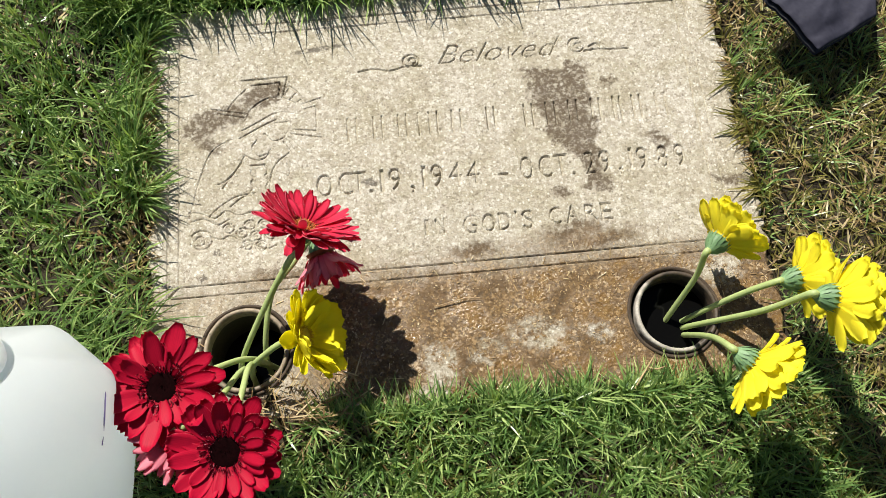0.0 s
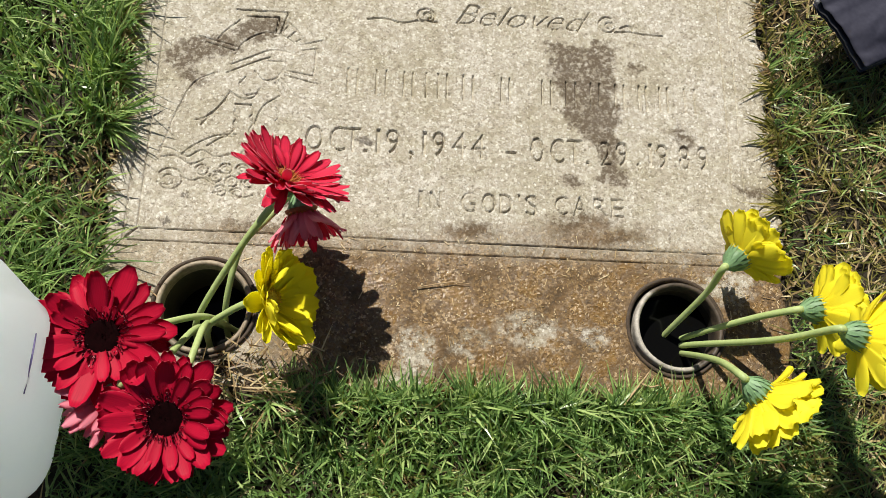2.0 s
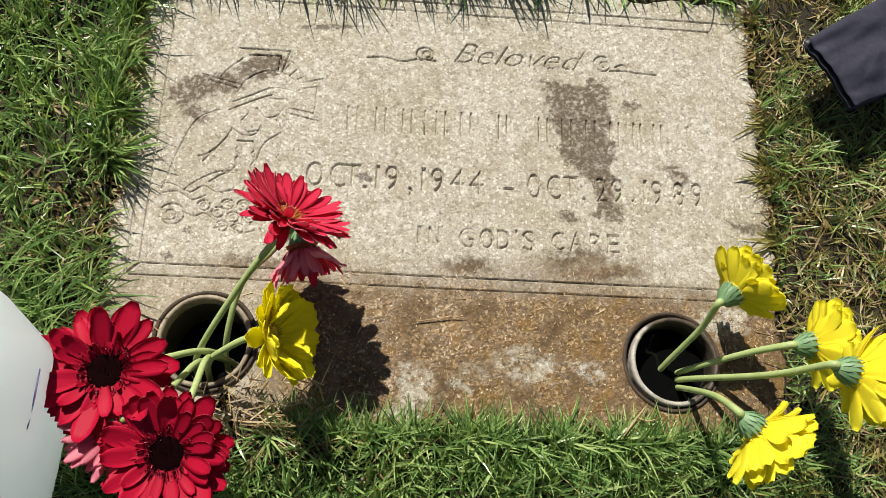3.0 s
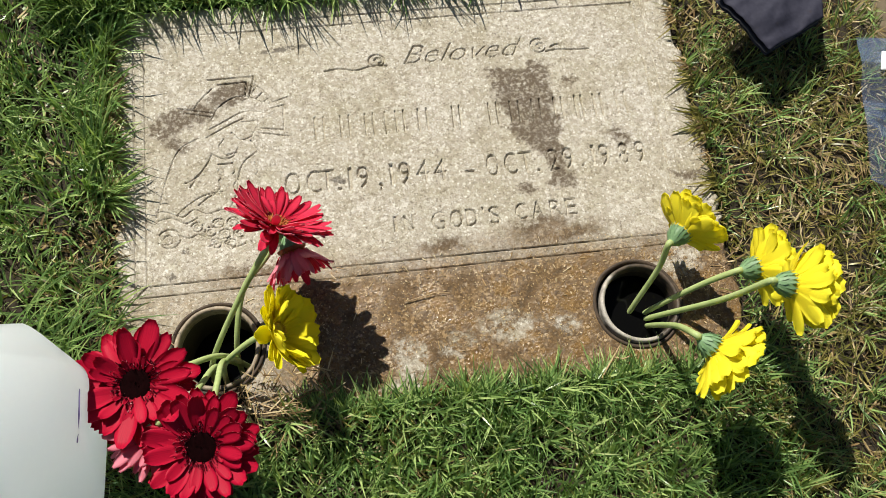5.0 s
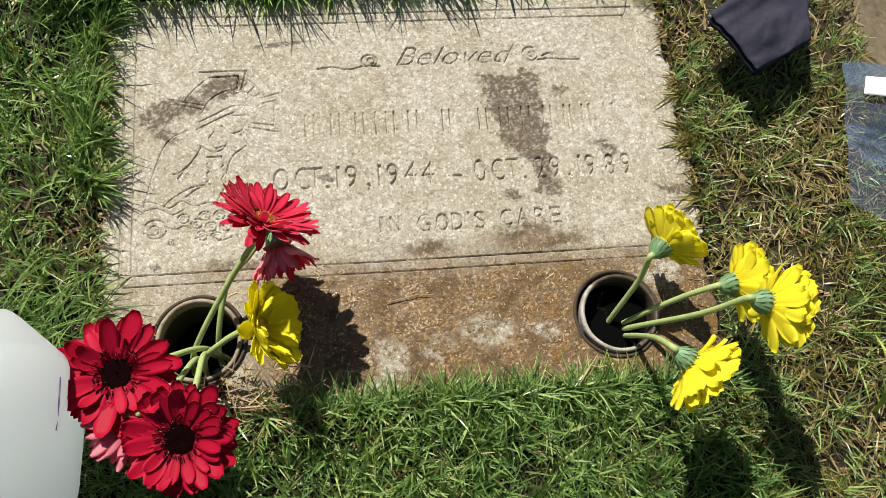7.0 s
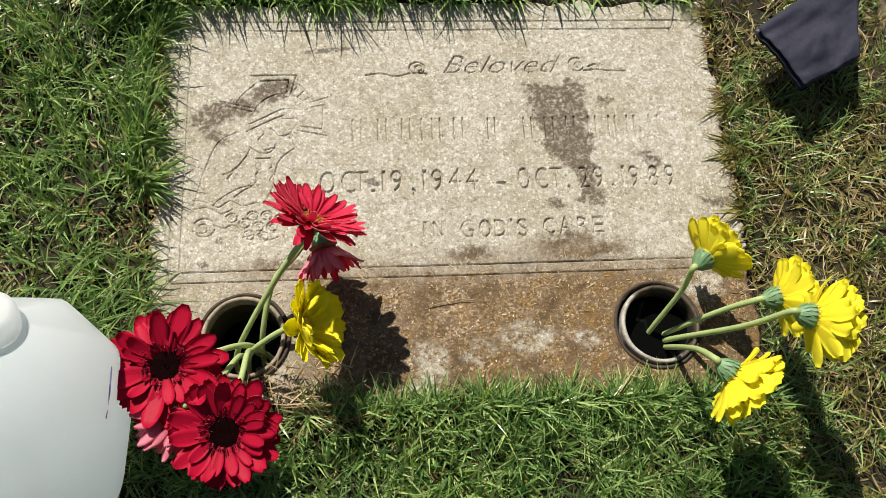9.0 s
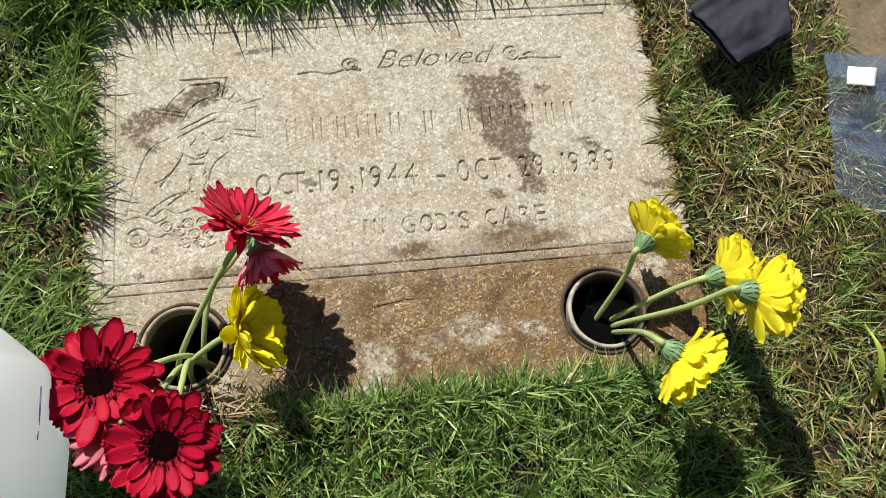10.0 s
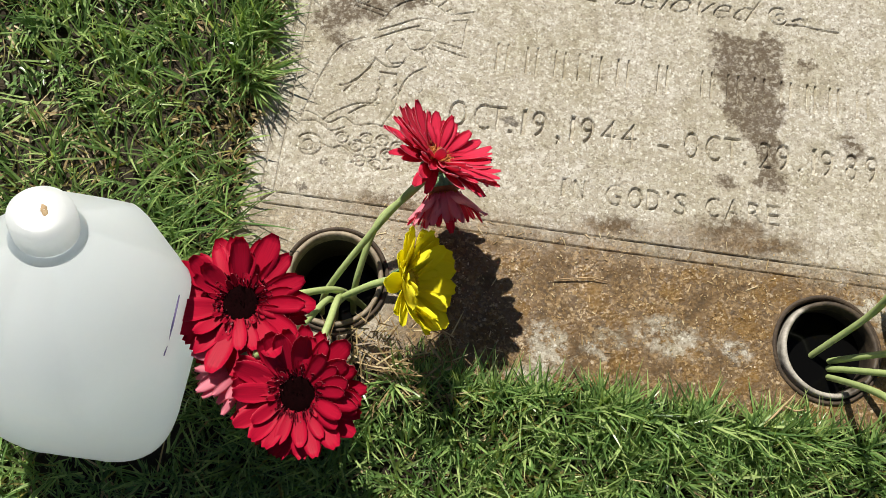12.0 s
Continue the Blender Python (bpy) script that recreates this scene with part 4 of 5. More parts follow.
# ---- water jug ----
def build_jug():
    lean = Matrix.Translation(JUG_AT) @ pose(0, 0, 0, -17.5, 8, 0)
    root = thing("plastic_jug", "translucent white gallon water jug leaning in the grass", "jug", lean)
    levels = [(0.050, 0.000, 3.0), (0.059, 0.003, 3.2), (0.065, 0.014, 3.4), (0.0672, 0.021, 3.5), (0.0662, 0.0235, 3.5), (0.0675, 0.0262, 3.5), (0.0695, 0.035, 3.6), (0.0725, 0.060, 3.8), (0.0740, 0.100, 4.0), (0.0740, 0.135, 4.0), (0.0725, 0.155, 3.8), (0.0680, 0.172, 3.4),
              (0.0575, 0.188, 2.9), (0.044, 0.203, 2.5), (0.0320, 0.216, 2.2), (0.0230, 0.226, 2.0), (0.0190, 0.231, 2.0), (0.0175, 0.234, 2.0), (0.0172, 0.240, 2.0)]
    seg = 72
    verts, faces = [], []
    for r, z, p in levels:
        for i in range(seg):
            a = 2 * math.pi * i / seg
            c, s = math.cos(a), math.sin(a)
            k = min((abs(c) ** p + abs(s) ** p) ** (-1 / p), 1.22 / (abs(c) + abs(s)) * (1.0 + 0.04 * p) if z > 0.1 else 9)
            dent = 1 - 0.010 * math.sin(z * 60) * (abs(c * s) < 0.30) * (z < 0.15)
            verts.append((r * k * c * dent, r * k * s * dent, z))
    for j in range(len(levels) - 1):
        for i in range(seg):
            i2 = (i + 1) % seg
            faces.append((j * seg + i, j * seg + i2, (j + 1) * seg + i2, (j + 1) * seg + i))
    faces.append(tuple(range((len(levels) - 1) * seg, len(levels) * seg)))
    body = part("body", mesh_of("body", verts, faces, JUG), root)
    floor_ring = verts[:seg] + [(x * 0.985, y * 0.985, 0.004) for x, y, z in verts[:seg]]
    part("base", mesh_of("base", floor_ring, [tuple(range(seg))[::-1], tuple(range(seg, 2 * seg))] + [(i, (i + 1) % seg, seg + (i + 1) % seg, seg + i) for i in range(seg)], JUG, False), root)
    v, f = lathe([(0.0176, 0.2345), (0.0186, 0.235), (0.0188, 0.2505), (0.0178, 0.2540), (0.0130, 0.2550), (0.0004, 0.2550)], 48)
    v = [Vector(p) * 1 for p in v]
    for i in range(48):
        if i % 2:
            for j in (1, 2):
                v[j * 48 + i].x *= 0.975
                v[j * 48 + i].y *= 0.975
    rv, rf = lathe([(0.0200, 0.2285), (0.0218, 0.2295), (0.0222, 0.2308), (0.0216, 0.2322), (0.0180, 0.2335)], 48)
    part("neck_ring", mesh_of("neck_ring", rv, rf, JUG), root)
    cap = part("cap", mesh_of("cap", v, f, CAP), root, "ribbed white screw cap")
    sv, sf = lathe([(0.0030, -0.0002), (0.0026, 0.0003), (0.0003, 0.0004)], 14, 0.12, 5)
    part("smudge", mesh_of("smudge", sv, sf, TWIG), cap, "tan dirt smudge", pose(0.002, 0.001, 0.2551, 0, 0, 30) @ Matrix.Diagonal((0.7, 1.3, 1, 1)))
    out = Vector((0.0006, -0.0001, 0.0002))
    pts = [lean.inverted() @ (p + out) for p in smooth_path([Vector((-0.0055, -0.1113, 0.1367)), Vector((-0.0044, -0.1319, 0.1404)), Vector((-0.0060, -0.1520, 0.1388))], 3)]
    part("pen_mark", mesh_of("pen_mark", *tube(pts, [0.0004, 0.0006, 0.0006, 0.0007, 0.0005, 0.0006, 0.0004], 6), INK), body, "faded purple pen stroke")
    return root


build_jug()


# ---- pouch, wrapper ----
def sheet(corner, nx, ny, height, thick, mats, name, seed, rag=0.0, closed=True):
    """A soft sheet over four corners (a, b, c, d in turn) with folds, closed underneath."""
    rng = np.random.default_rng(seed)
    a, b, c, d = [Vector(p) for p in corner]
    top, low = [], []
    for j in range(ny + 1):
        for i in range(nx + 1):
            u, v = i / nx, j / ny
            p = a * (1 - u) * (1 - v) + b * u * (1 - v) + c * u * v + d * (1 - u) * v
            e = min(u, 1 - u, v, 1 - v)
            p = p + Vector((rng.normal(0, rag), rng.normal(0, rag), 0)) * (1 if e < 0.01 else 0)
            z = height(u, v)
            th = thick * min(1.0, 0.25 + e * 14)
            top.append((p.x, p.y, p.z + z + th / 2))
            low.append((p.x, p.y, p.z + z - th / 2))
    n, row = len(top), nx + 1
    faces = []
    for j in range(ny):
        for i in range(nx):
            k = j * row + i
            faces.append((k, k + 1, k + row + 1, k + row))
            faces.append((n + k, n + k + row, n + k + row + 1, n + k + 1))
    ring = list(range(row)) + [j * row + nx for j in range(1, ny + 1)] + [ny * row + i for i in range(nx - 1, -1, -1)] + [j * row for j in range(ny - 1, 0, -1)]
    for k, k2 in zip(ring, ring[1:] + ring[:1]) if closed else ():
        faces.append((k2, k, n + k, n + k2))
    return mesh_of(name, top + low, faces, mats)


def crease(seed, amp, scale):
    off = Vector((seed * 3.1, seed * 1.7, 0))
    return lambda u, v: amp * noise.noise(Vector((u * scale, v * scale, 0)) + off) + amp * 0.4 * abs(noise.noise(Vector((u * scale * 2.3, v * scale * 1.7, 5)) + off))


def build_pouch():
    o = Vector((0.70, 0.27, 0.04))
    root = thing("folded_pouch", "black fabric pouch folded double, lying on the lawn", "pouch", Matrix.Translation(o))
    A, B, C, D = Vector((0.624, 0.256, 0.048)), Vector((0.665, 0.187, 0.048)), Vector((0.735, 0.222, 0.040)), Vector((0.760, 0.345, 0.046))
    broad, fine = crease(1, 0.006, 2.6), crease(6, 0.0018, 7.0)
    fold = lambda u, v: broad(u, v) + fine(u, v * 0.4)
    for name, mat, dn, thick, seed in (("top_layer", CLOTH, (0, 0, 0), 0.0026, 1), ("under_layer", CLOTH_EDGE, (-0.0015, 0.0, -0.006), 0.003, 2), ("back_layer", CLOTH, (0.002, 0.002, -0.014), 0.004, 3)):
        part(name, sheet([p - o + Vector(dn) for p in (A, B, C, D)], 36, 36, fold, thick, mat, name, seed), root)


build_pouch()


def build_wrapper():
    o = Vector((0.86, 0.10, 0.02))
    root = thing("clear_wrapper", "crumpled clear cellophane flower wrapper with a white sticker", "wrapper", Matrix.Translation(o))
    A, B, C, D = Vector((0.782, 0.209, 0.020)), Vector((0.746, 0.040, 0.022)), Vector((1.05, -0.165, 0.02)), Vector((1.12, 0.165, 0.022))
    me = sheet([p - o for p in (A, B, C, D)], 40, 40, crease(7, 0.007, 4.0), 0.0003, FILM, "film", 4, 0.0, False)
    film = part("film", me, root)
    film.visible_shadow = False
    me = sheet([Vector(p) - o for p in ((0.796, 0.182, 0.031), (0.788, 0.160, 0.031), (0.820, 0.155, 0.031), (0.829, 0.178, 0.031))], 8, 8, crease(9, 0.001, 2.0), 0.0006, LABEL, "sticker", 5)
    part("sticker", me, root, "blank white paper sticker")


build_wrapper()


# ---- fallen leaf and twigs ----
def build_broad_blade():
    """One wide yellow-green leaf standing out of the lawn."""
    root = thing("broad_blade", "wide yellow-green leaf blade standing out of the lawn", "leaf", Matrix.Translation((0.735, -0.175, -0.015)))
    pts = smooth_path([Vector((0, 0, 0)), Vector((-0.002, 0.012, 0.030)), Vector((0.000, 0.040, 0.048)), Vector((-0.004, 0.075, 0.040))], 5)
    verts, faces = [], []
    for lay_z in (0.0, -0.0004):
        for i, p in enumerate(pts):
            w = 0.0042 * math.sin(math.pi * (0.25 + 0.75 * i / (len(pts) - 1)))
            verts += [(p.x - w, p.y, p.z + 0.0012 + lay_z), (p.x, p.y, p.z + lay_z), (p.x + w, p.y, p.z + 0.0012 + lay_z)]
    m = 3 * len(pts)
    for i in range(len(pts) - 1):
        for k in (0, 1):
            a = i * 3 + k
            faces += [(a, a + 1, a + 4, a + 3), (m + a, m + a + 3, m + a + 4, m + a + 1)]
    part("leaf_blade", mesh_of("leaf_blade", verts, faces, BROAD), root)



def build_leaf():
    root = thing("fallen_leaf", "curled orange-brown dry leaf lying on the grass", "leaf", Matrix.Translation((0.117, -0.256, 0.018)) @ pose(0, 0, 0, 8, -6, 16))
    verts, faces = [], []
    n = 12
    for layer in (0.0, -0.0005):
        for i in range(n + 1):
            s = i / n
            w = 0.0085 * math.sin(math.pi * min(1, s * 0.97 + 0.02)) ** 0.8
            for u in (-1, -0.5, 0, 0.5, 1):
                verts.append((0.052 * s, w * u, 0.004 * u * u + 0.006 * s * s - 0.0012 * (u == 0) + layer))
    m = 5 * (n + 1)
    for i in range(n):
        for j in range(4):
            a = i * 5 + j
            faces += [(a, a + 5, a + 6, a + 1), (m + a, m + a + 1, m + a + 6, m + a + 5)]
        for j in (0, 4):
            a = i * 5 + j
            faces.append((a, m + a, m + a + 5, a + 5))
    part("leaf_blade", mesh_of("leaf_blade", verts, faces, DRYLEAF), root)
    part("leaf_stalk", mesh_of("leaf_stalk", *tube([Vector((-0.012, 0, 0.001)), Vector((0, 0, 0)), Vector((0.03, 0, 0.0025))], [0.0007, 0.0008, 0.0004], 6), TWIG), root)


build_leaf()
build_broad_blade()


def twig(points, r, label):
    p = [Vector(q) for q in points]
    root = thing("twig", label, "twig", Matrix.Translation(p[0]), "dry bits by the vases")
    pts = []
    for i in range(len(p) - 1):
        for k in range(4):
            pts.append(p[i].lerp(p[i + 1], k / 4) - p[0])
    pts.append(p[-1] - p[0])
    part("stalk", mesh_of("stalk", *tube(pts, [r * (1 - 0.5 * i / len(pts)) for i in range(len(pts))], 6), TWIG), root)


twig([(0.432, -0.128, 0.006), (0.445, -0.112, 0.008), (0.455, -0.099, 0.010)], 0.0011, "pale dry root bit beside the grey vase")
twig([(0.447, -0.110, 0.008), (0.455, -0.113, 0.010), (0.462, -0.111, 0.009)], 0.0009, "pale dry root bit beside the grey vase")
twig([(0.085, -0.120, 0.006), (0.110, -0.124, 0.008), (0.140, -0.127, 0.007)], 0.0010, "pale straw lying before the tan-rimmed vase")
twig([(0.100, -0.110, 0.006), (0.125, -0.121, 0.009), (0.150, -0.119, 0.007)], 0.0008, "pale straw lying before the tan-rimmed vase")
twig([(0.000, -0.052, 0.004), (0.022, -0.040, 0.010), (0.036, -0.050, 0.003)], 0.0009, "dark dry stalk on the stone's corner")
twig([(0.255, -0.032, 0.002), (0.285, -0.026, 0.003), (0.300, -0.027, 0.002)], 0.0006, "thin dry stalk lying on the damp stone")


def build_chips():
    """Dry clippings strewn over the damp margin."""
    rng = np.random.default_rng(61)
    verts, loops = [], []
    n = 1500
    xs = rng.uniform(0.10, 0.58, n)
    ys = rng.normal(-0.035, 0.035, n)
    ok = (ys > Y0 + 0.004) & (ys < 0.018) & (np.hypot(xs - VASE_R.x, ys - VASE_R.y) > 0.05) & (np.hypot(xs - VASE_L.x, ys - VASE_L.y) > 0.047)
    for x, y in zip(xs[ok], ys[ok]):
        a, L, w = rng.uniform(0, math.pi), (rng.gamma(1.3, 0.0003) + 0.0003) * (5 if rng.random() < 0.05 else 1), rng.uniform(0.0002, 0.0006)
        c, s, t = math.cos(a), math.sin(a), rng.uniform(-0.25, 0.25)
        k = len(verts)
        for u, v, z in ((-1, -1, 0), (1, -1, 0), (1, 1, 0), (-1, 1, 0), (-0.9, -0.7, 1), (0.9, -0.7, 1), (0.9, 0.7, 1), (-0.9, 0.7, 1)):
            verts.append((x + c * u * L - s * v * w, y + s * u * L + c * v * w, 0.0003 + 0.0003 * z + abs(t) * L * (1 + u) * 0.5))
        for q in ((0, 1, 5, 4), (1, 2, 6, 5), (2, 3, 7, 6), (3, 0, 4, 7), (4, 5, 6, 7), (3, 2, 1, 0)):
            loops += [k + i for i in q]
    me = raw_mesh("clippings", verts, loops, np.full(len(loops) // 4, 4), CHIPS, False)
    tagged(new("clippings", me), "dry grass clippings strewn on the damp stone", "clippings", kind="stuff")


build_chips()


def build_mound():
    """Loose earth over the stone's lower edge beside the tan-rimmed vase."""
    rng = np.random.default_rng(71)
    nx, ny = 70, 34
    x0, x1, y0, y1 = 0.060, 0.190, -0.160, -0.088
    gx, gy = np.meshgrid(np.linspace(x0, x1, nx), np.linspace(y0, y1, ny))
    e = np.minimum(np.minimum(gx - x0, x1 - gx) / 0.03, np.minimum(gy - y0, y1 - gy) / 0.018)
    z = -0.014 + 0.0175 * np.clip(e, 0, 1) ** 0.6 * (0.75 + 0.25 * np.sin(gx * 90) * np.cos(gy * 120)) + rng.normal(0, 0.0013, gx.shape)
    z = np.where(np.hypot(gx - VASE_L.x, gy - VASE_L.y) < 0.046, -0.02, z)
    idx = np.arange(nx * ny).reshape(ny, nx)
    quads = np.stack([idx[:-1, :-1], idx[:-1, 1:], idx[1:, 1:], idx[1:, :-1]], -1).reshape(-1, 4)
    me = raw_mesh("loose_earth", np.stack([gx, gy, z], -1).reshape(-1, 3), quads.ravel(), np.full(len(quads), 4), SOIL)
    tagged(new("loose_earth", me), "loose dark earth over the stone's lower edge", "earth", kind="stuff")


build_mound()


# ---- lawn ----
def blades(name, label, mat, roots, length, width, lean, curve, az, seed, floor=True):
    """Grass blades as curved tapering strips, joined in one mesh."""
    rng = np.random.default_rng(seed)
    n, seg = len(roots), 4
    th = lean
    pos = np.zeros((n, seg + 1, 3))
    pos[:, 0, :2] = roots
    pos[:, 0, 2] = ground_height(roots[:, 0], roots[:, 1]) - 0.002
    ca, sa = np.cos(az), np.sin(az)
    for k in range(seg):
        t = th + curve * (k + 0.5) / seg
        step = length / seg
        pos[:, k + 1, 0] = pos[:, k, 0] + step * np.sin(t) * ca
        pos[:, k + 1, 1] = pos[:, k, 1] + step * np.sin(t) * sa
        pos[:, k + 1, 2] = pos[:, k, 2] + step * np.cos(t)
    if floor:
        on = in_box(pos[..., 0], pos[..., 1], STONE_BOX, 0.003) | in_box(pos[..., 0], pos[..., 1], SLAB, 0.0)
        pos[..., 2] = np.where(on, np.maximum(pos[..., 2], 0.0015 + 0.0035 * rng.random(n)[:, None]), np.maximum(pos[..., 2], -0.012))
    tw = rng.normal(0, 0.5, n)
    side = np.stack([-sa * np.cos(tw), ca * np.cos(tw), np.sin(tw)], -1)
    prof = np.array([0.75, 1.0, 0.85, 0.55])
    left = pos[:, :seg] - side[:, None] * (width[:, None] * prof)[..., None] / 2
    right = pos[:, :seg] + side[:, None] * (width[:, None] * prof)[..., None] / 2
    verts = np.concatenate([np.stack([left, right], 2).reshape(n, 2 * seg, 3), pos[:, seg:]], 1)
    base = (np.arange(n) * (2 * seg + 1))[:, None]
    quad = np.array([[2 * k, 2 * k + 1, 2 * k + 3, 2 * k + 2] for k in range(seg - 1)]).ravel()
    tri = np.array([2 * seg - 2, 2 * seg - 1, 2 * seg])
    loops = (base + np.r_[quad, tri][None]).ravel()
    sizes = np.tile(np.r_[np.full(seg - 1, 4), 3], n)
    me = raw_mesh(name, verts.reshape(-1, 3), loops, sizes, mat)
    return tagged(new(name, me), label, "grass", kind="stuff")


def patchy(x, y, seed, scale):
    r = np.random.default_rng(seed).uniform(0, 6.28, 8)
    return 0.5 + 0.25 * (np.sin(x * scale + r[0] + 1.7 * np.sin(y * scale * 0.7 + r[1])) + np.sin(y * scale * 1.13 + r[2] + 1.4 * np.sin(x * scale * 0.8 + r[3])))


def roots_in(box, count, seed, density=None, tuft=14):
    """Tufts of root places outside the stones and the jug, thinned by a density from 0 to 1, and the way each blade leans."""
    rng = np.random.default_rng(seed)
    k = count // tuft
    step = math.sqrt((box[1] - box[0]) * (box[3] - box[2]) / k)
    mx, my = np.meshgrid(np.arange(box[0], box[1], step), np.arange(box[2], box[3], step))
    k = mx.size
    cx = np.repeat(mx.ravel() + rng.uniform(-0.75, 0.75, k) * step, tuft)
    cy = np.repeat(my.ravel() + rng.uniform(-0.75, 0.75, k) * step, tuft)
    size = np.repeat(rng.uniform(0.003, 0.009, k), tuft)
    ang = np.repeat(rng.uniform(0, 2 * math.pi, k), tuft)
    dx, dy = rng.normal(0, 1, k * tuft), rng.normal(0, 1, k * tuft)
    x, y = cx + size * dx, cy + size * dy
    az = np.arctan2(dy + 0.9 * np.sin(ang), dx + 0.9 * np.cos(ang)) + rng.normal(0, 0.5, k * tuft)
    ok = ~in_box(x, y, STONE_BOX, 0.002) & ~in_box(x, y, SLAB, -0.01) & (np.maximum(abs(x - JUG_AT.x), abs(y - JUG_AT.y)) > 0.062)
    if density is not None:
        ok &= np.repeat(rng.random(k), tuft) < density(cx, cy)
    return np.stack([x, y, az], 1)[ok]


NEAR = (-0.55, 1.2, -0.55, 0.68)


def dead_patch(x, y):
    """A dead strip of turf beside the stone."""
    return np.exp(-((x + 0.055) / 0.042) ** 2 - ((y - 0.075) / 0.075) ** 2)


def bare_patch(x, y):
    """Loose earth with hardly a blade beside the tan-rimmed vase."""
    return np.exp(-((x - 0.130) / 0.042) ** 2 - ((y + 0.136) / 0.020) ** 2)


def right_side(x):
    return 1 / (1 + np.exp(-(x - 0.585) * 60))


def lay(name, label, mat, roots, seed, L, W, lean, curve):
    rng = np.random.default_rng(seed)
    n = len(roots)
    length = rng.uniform(*L, n) * (0.75 + 0.5 * patchy(roots[:, 0], roots[:, 1], 5, 22))
    # blades beside the stone mostly grow away from it and stay short, but hang over it on its far and near left edges
    nx = np.clip(roots[:, 0], X0, X1) - roots[:, 0]
    ny = np.clip(roots[:, 1], Y0, Y1) - roots[:, 1]
    dist = np.hypot(nx, ny)
    hang = (nx > 0) | (ny < 0)
    inward = (dist < 0.030) & (nx * np.cos(roots[:, 2]) + ny * np.sin(roots[:, 2]) > 0) & (rng.random(n) < np.where(hang, 0.35, 0.85))
    roots = roots.copy()
    roots[:, 2] += np.where(inward, math.pi, 0)
    length = np.where((dist < 0.016) & (nx < 0), length * 0.7, length)
    # the turf before the stone stands higher and straighter
    front = (roots[:, 1] < Y0) & (roots[:, 0] < 0.62)
    length = np.where(front, length * 1.25, length)
    # the turf above and behind the stone grows broader
    lush = 1 / (1 + np.exp(-(roots[:, 1] - 0.5 * roots[:, 0] - 0.10) * 30))
    return blades(name, label, mat, roots[:, :2], length, rng.uniform(*W, n) * (1 + 0.45 * lush + 0.22 * front), np.abs(rng.normal(lean, 0.30, n)) * np.where(front, 0.85, 1.0), rng.normal(curve, 0.35, n) * np.where(front, 0.85, 1.0), roots[:, 2], seed + 1)


lay("lawn_grass", "green lawn blades round the grave stone", GRASS, roots_in(NEAR, 138000, 81, lambda x, y: (0.82 + 0.18 * patchy(x, y, 3, 30)) * (1 - 0.78 * right_side(x)) * (1 - 0.62 * dead_patch(x, y)) * (1 - 0.85 * bare_patch(x, y)) * (1 - 0.38 * ((x < X0) | (y > Y1)))), 82, (0.018, 0.043), (0.0011, 0.0023), 0.30, 0.68)
lay("sunburnt_grass", "yellowing olive lawn blades among the green", OLIVE, roots_in(NEAR, 84000, 83, lambda x, y: (0.45 + 0.55 * patchy(x, y, 8, 26)) * (0.13 + 0.87 * right_side(x)), 10), 84, (0.014, 0.032), (0.0010, 0.0020), 0.58, 0.7)
lay("dead_grass", "dead straw-coloured thatch low in the lawn", STRAW, roots_in(NEAR, 60000, 85, lambda x, y: (0.06 + 0.20 * patchy(x, y, 12, 24)) + 0.40 * right_side(x) + 0.9 * dead_patch(x, y), 5), 86, (0.012, 0.034), (0.0010, 0.0022), 1.15, 0.4)

lay("low_grass", "short fine blades low in the lawn before the stone", GRASS, roots_in((-0.30, 0.66, -0.46, Y0), 26000, 87, lambda x, y: (0.35 + 0.65 * patchy(x, y, 15, 34)) * (1 - 0.9 * bare_patch(x, y)), 8), 88, (0.010, 0.022), (0.0009, 0.0015), 0.75, 0.5)


def fringe(name, label, mat, count, seed, side, L, W):
    """Blades rooted along one edge of the stone that lean over it."""
    rng = np.random.default_rng(seed)
    knots = rng.random(max(4, count // 45)) ** (0.6 if side == "left" else 1.5 if side == "top" else 1.0)
    s = np.clip(np.where(rng.random(count) < 0.75, rng.choice(knots, count) + rng.normal(0, 0.012, count), rng.random(count)), 0, 1)
    off = rng.gamma(1.5, 0.007, count)
    if side == "left":
        roots = np.stack([X0 - off, Y0 + 0.02 + (Y1 - Y0) * s], 1)
        az = rng.normal(-0.15, 0.75, count)
    elif side == "top":
        roots = np.stack([X0 - 0.01 + (X1 - X0) * s, Y1 + off], 1)
        az = rng.normal(-math.pi / 2 + 0.25, 0.6, count)
    elif side == "right":
        roots = np.stack([X1 + off, Y0 + (Y1 - Y0) * s ** 0.6], 1)
        az = rng.normal(math.pi + 0.1, 0.7, count)
    else:
        roots = np.stack([X0 + 0.16 + (X1 - X0 - 0.16) * s, Y0 - off], 1)
        az = rng.normal(math.pi / 2, 0.8, count)
    length = rng.uniform(*L, count)
    return blades(name, label, mat, roots, length, rng.uniform(*W, count), np.abs(rng.normal(0.55, 0.3, count)), np.abs(rng.normal(0.75, 0.35, count)), az, seed + 1)


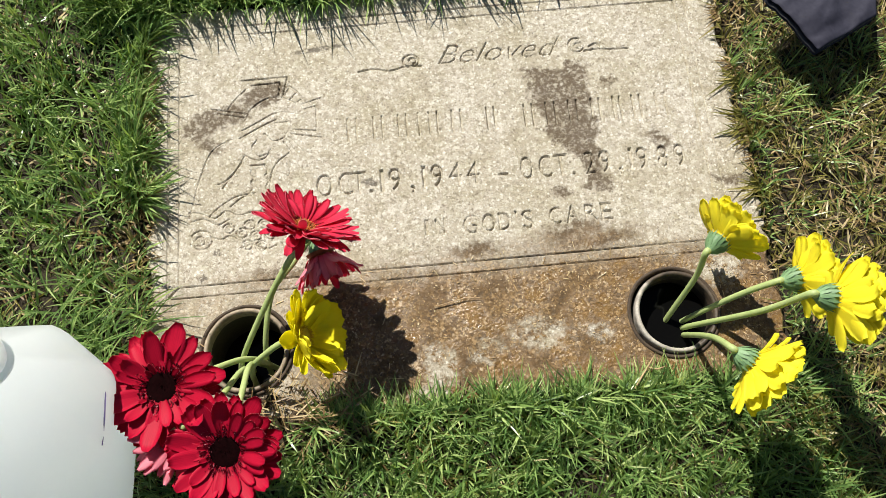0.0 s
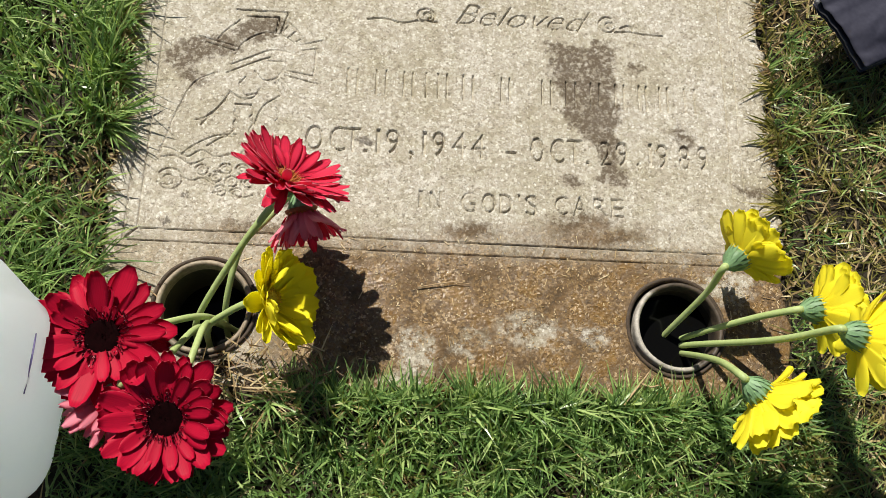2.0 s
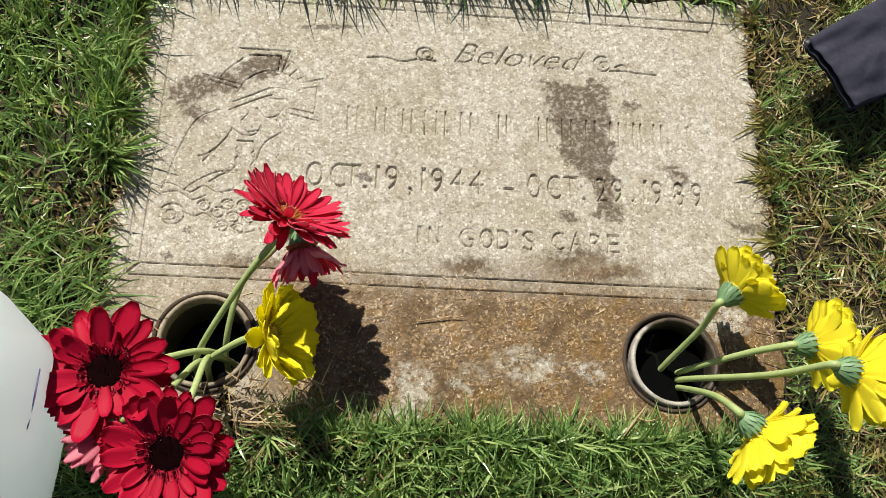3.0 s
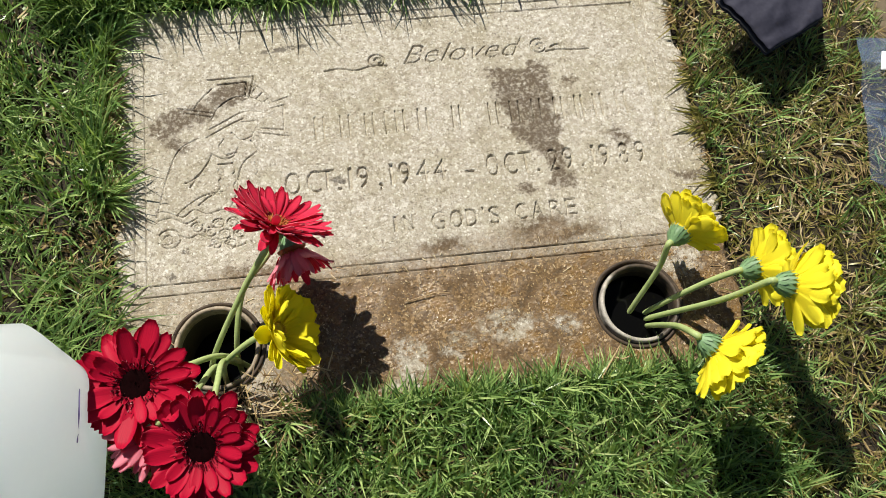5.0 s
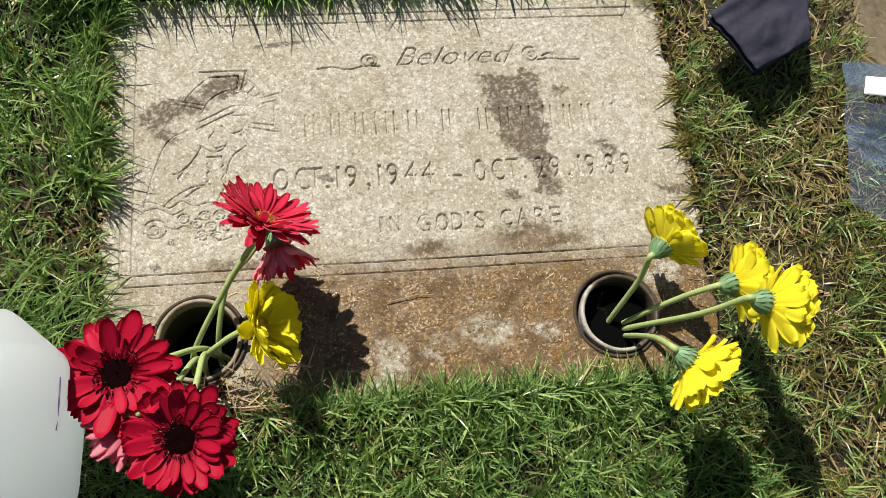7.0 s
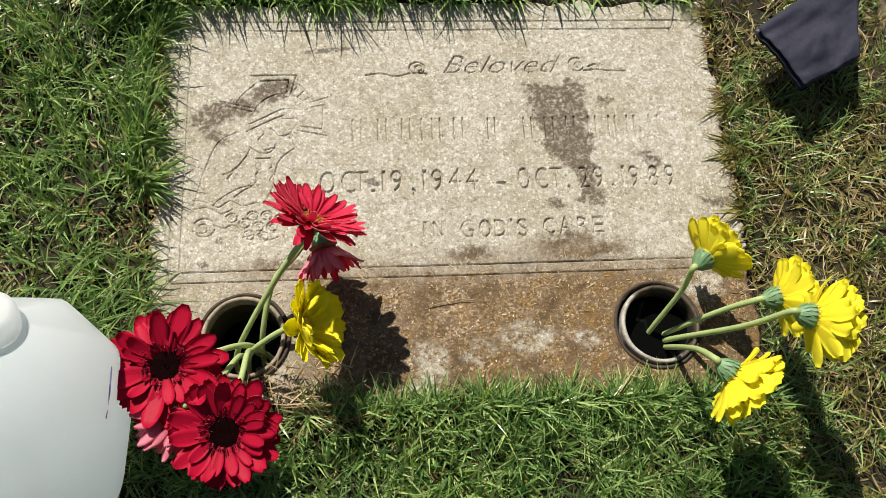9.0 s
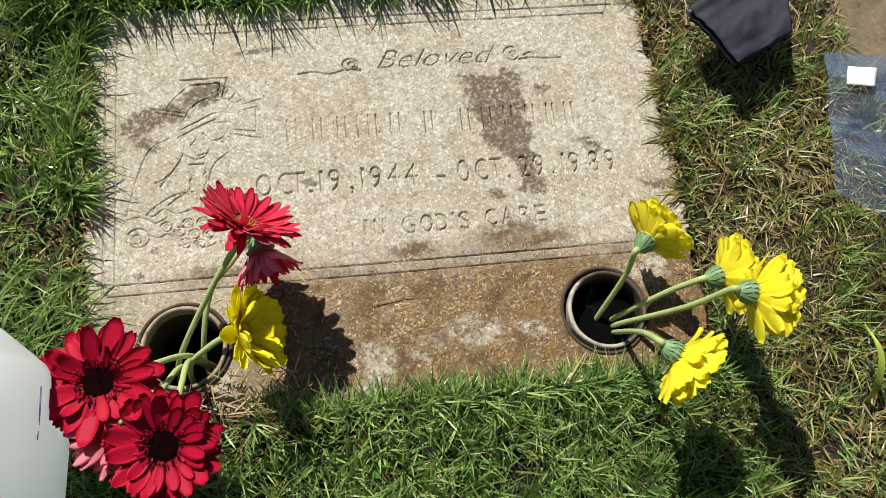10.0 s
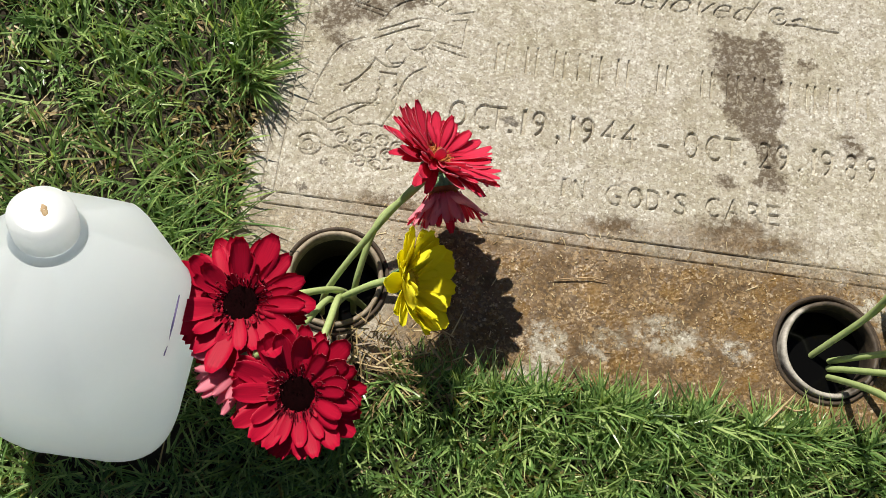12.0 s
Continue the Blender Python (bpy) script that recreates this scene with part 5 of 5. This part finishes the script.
fringe("edge_grass", "long green blades leaning over the stone", GRASS, 480, 91, "left", (0.020, 0.060), (0.0016, 0.003))
fringe("edge_grass", "long green blades leaning over the stone", GRASS, 300, 93, "top", (0.020, 0.048), (0.0016, 0.0028))
fringe("edge_grass", "short olive blades leaning over the stone", OLIVE, 240, 95, "right", (0.015, 0.045), (0.0014, 0.0026))
fringe("edge_grass", "short green blades growing up against the stone", GRASS, 1700, 97, "bottom", (0.017, 0.048), (0.0011, 0.0023))
fringe("edge_straw", "dead blades matted along the stone's edge", STRAW, 1100, 99, "left", (0.012, 0.030), (0.001, 0.002))
fringe("edge_straw", "dead blades matted along the stone's edge", STRAW, 300, 101, "right", (0.010, 0.025), (0.001, 0.002))



def tall_tufts():
    """Uneven tufts at the stone's far corner, whose shadows fall across it."""
    rng = np.random.default_rng(121)
    k, per = 190, 12
    t = rng.random(k) < 0.70
    cx = np.where(t, -0.07 + 0.50 * rng.random(k) ** 1.7, X0 - 0.012 - rng.gamma(1.6, 0.010, k))
    cy = np.where(t, Y1 + 0.006 + rng.gamma(1.6, 0.009, k), Y1 + 0.02 - 0.26 * rng.random(k) ** 1.5)
    dx, dy = rng.normal(0, 1, (k, per)), rng.normal(0, 1, (k, per))
    x, y = (cx[:, None] + 0.005 * dx).ravel(), (cy[:, None] + 0.005 * dy).ravel()
    over = np.where(t, -math.pi / 2 + 0.3, -0.2)[:, None]
    az = np.where(rng.random((k, per)) < 0.45, over + rng.normal(0, 0.6, (k, per)), np.arctan2(dy, dx)).ravel()
    n = k * per
    length = np.repeat(rng.uniform(0.5, 1.10, k) * np.where(t & (cx > 0.2), 0.7, 1.0), per) * rng.uniform(0.040, 0.084, n)
    blades("tall_grass", "taller dark green tufts at the stone's far corner", GRASS, np.stack([x, y], 1), length, rng.uniform(0.0016, 0.0030, n), np.abs(rng.normal(0.30, 0.22, n)), np.abs(rng.normal(0.6, 0.4, n)), az, 122)


tall_tufts()


def sweeping_blades():
    """Long pale blades sweeping over the stone's near corner beside the jug."""
    rng = np.random.default_rng(141)
    n = 150
    roots = np.stack([rng.uniform(-0.115, -0.020, n), rng.normal(-0.035, 0.028, n)], 1)
    roots = roots[np.maximum(abs(roots[:, 0] - JUG_AT.x), abs(roots[:, 1] - JUG_AT.y)) > 0.066]
    n = len(roots)
    blades("long_grass", "long pale green blades sweeping over the stone's near corner", GRASS, roots, rng.uniform(0.040, 0.080, n), rng.uniform(0.0014, 0.0024, n), np.abs(rng.normal(0.55, 0.2, n)), np.abs(rng.normal(0.7, 0.3, n)), rng.normal(0.25, 0.55, n), 142)


sweeping_blades()


def corner_clumps():
    """Higher clumps behind the stone's far corner, which keep its edge in shade."""
    rng = np.random.default_rng(131)
    k, per = 46, 16
    cx = -0.10 + 0.46 * rng.random(k) ** 1.5
    cy = Y1 + 0.028 + rng.gamma(2.0, 0.012, k)
    dx, dy = rng.normal(0, 1, (k, per)), rng.normal(0, 1, (k, per))
    x, y = (cx[:, None] + 0.007 * dx).ravel(), (cy[:, None] + 0.007 * dy).ravel()
    az = np.where(rng.random((k, per)) < 0.5, -math.pi / 2 + 0.35 + rng.normal(0, 0.6, (k, per)), np.arctan2(dy, dx)).ravel()
    n = k * per
    blades("tall_grass", "high dark green clumps behind the stone's far corner", GRASS, np.stack([x, y], 1), rng.uniform(0.055, 0.105, n), rng.uniform(0.0020, 0.0034, n), np.abs(rng.normal(0.28, 0.2, n)), np.abs(rng.normal(0.55, 0.35, n)), az, 132)


corner_clumps()

# straw matted on the loose earth by the vase
rng_m = np.random.default_rng(103)
mat_roots = np.stack([rng_m.uniform(0.08, 0.182, 260), rng_m.uniform(-0.152, -0.090, 260)], 1)
mat_roots = mat_roots[np.hypot(mat_roots[:, 0] - VASE_L.x, mat_roots[:, 1] - VASE_L.y) > 0.046]


def build_mat_straw():
    n = len(mat_roots)
    ob = blades("matted_straw", "pale dead straw matted on the loose earth", STRAW, mat_roots, rng_m.uniform(0.006, 0.026, n), rng_m.uniform(0.0008, 0.0017, n), rng_m.uniform(1.2, 1.6, n), rng_m.normal(0, 0.2, n), rng_m.uniform(0, 6.28, n), 104)
    ob.location.z = 0.012


build_mat_straw()


def far_lawn():
    rng = np.random.default_rng(111)
    p = np.stack([rng.normal(0.3, 1.1, 36000), rng.normal(0.08, 1.0, 36000)], 1)
    p = p[~in_box(p[:, 0], p[:, 1], NEAR) & ~in_box(p[:, 0], p[:, 1], SLAB, -0.01)]
    n = len(p)
    blades("outer_lawn_grass", "green lawn blades further from the stone", GRASS, p, rng.uniform(0.025, 0.055, n), rng.uniform(0.003, 0.006, n), np.abs(rng.normal(0.6, 0.3, n)), rng.normal(0.7, 0.3, n), rng.uniform(0, 6.28, n), 112)


far_lawn()
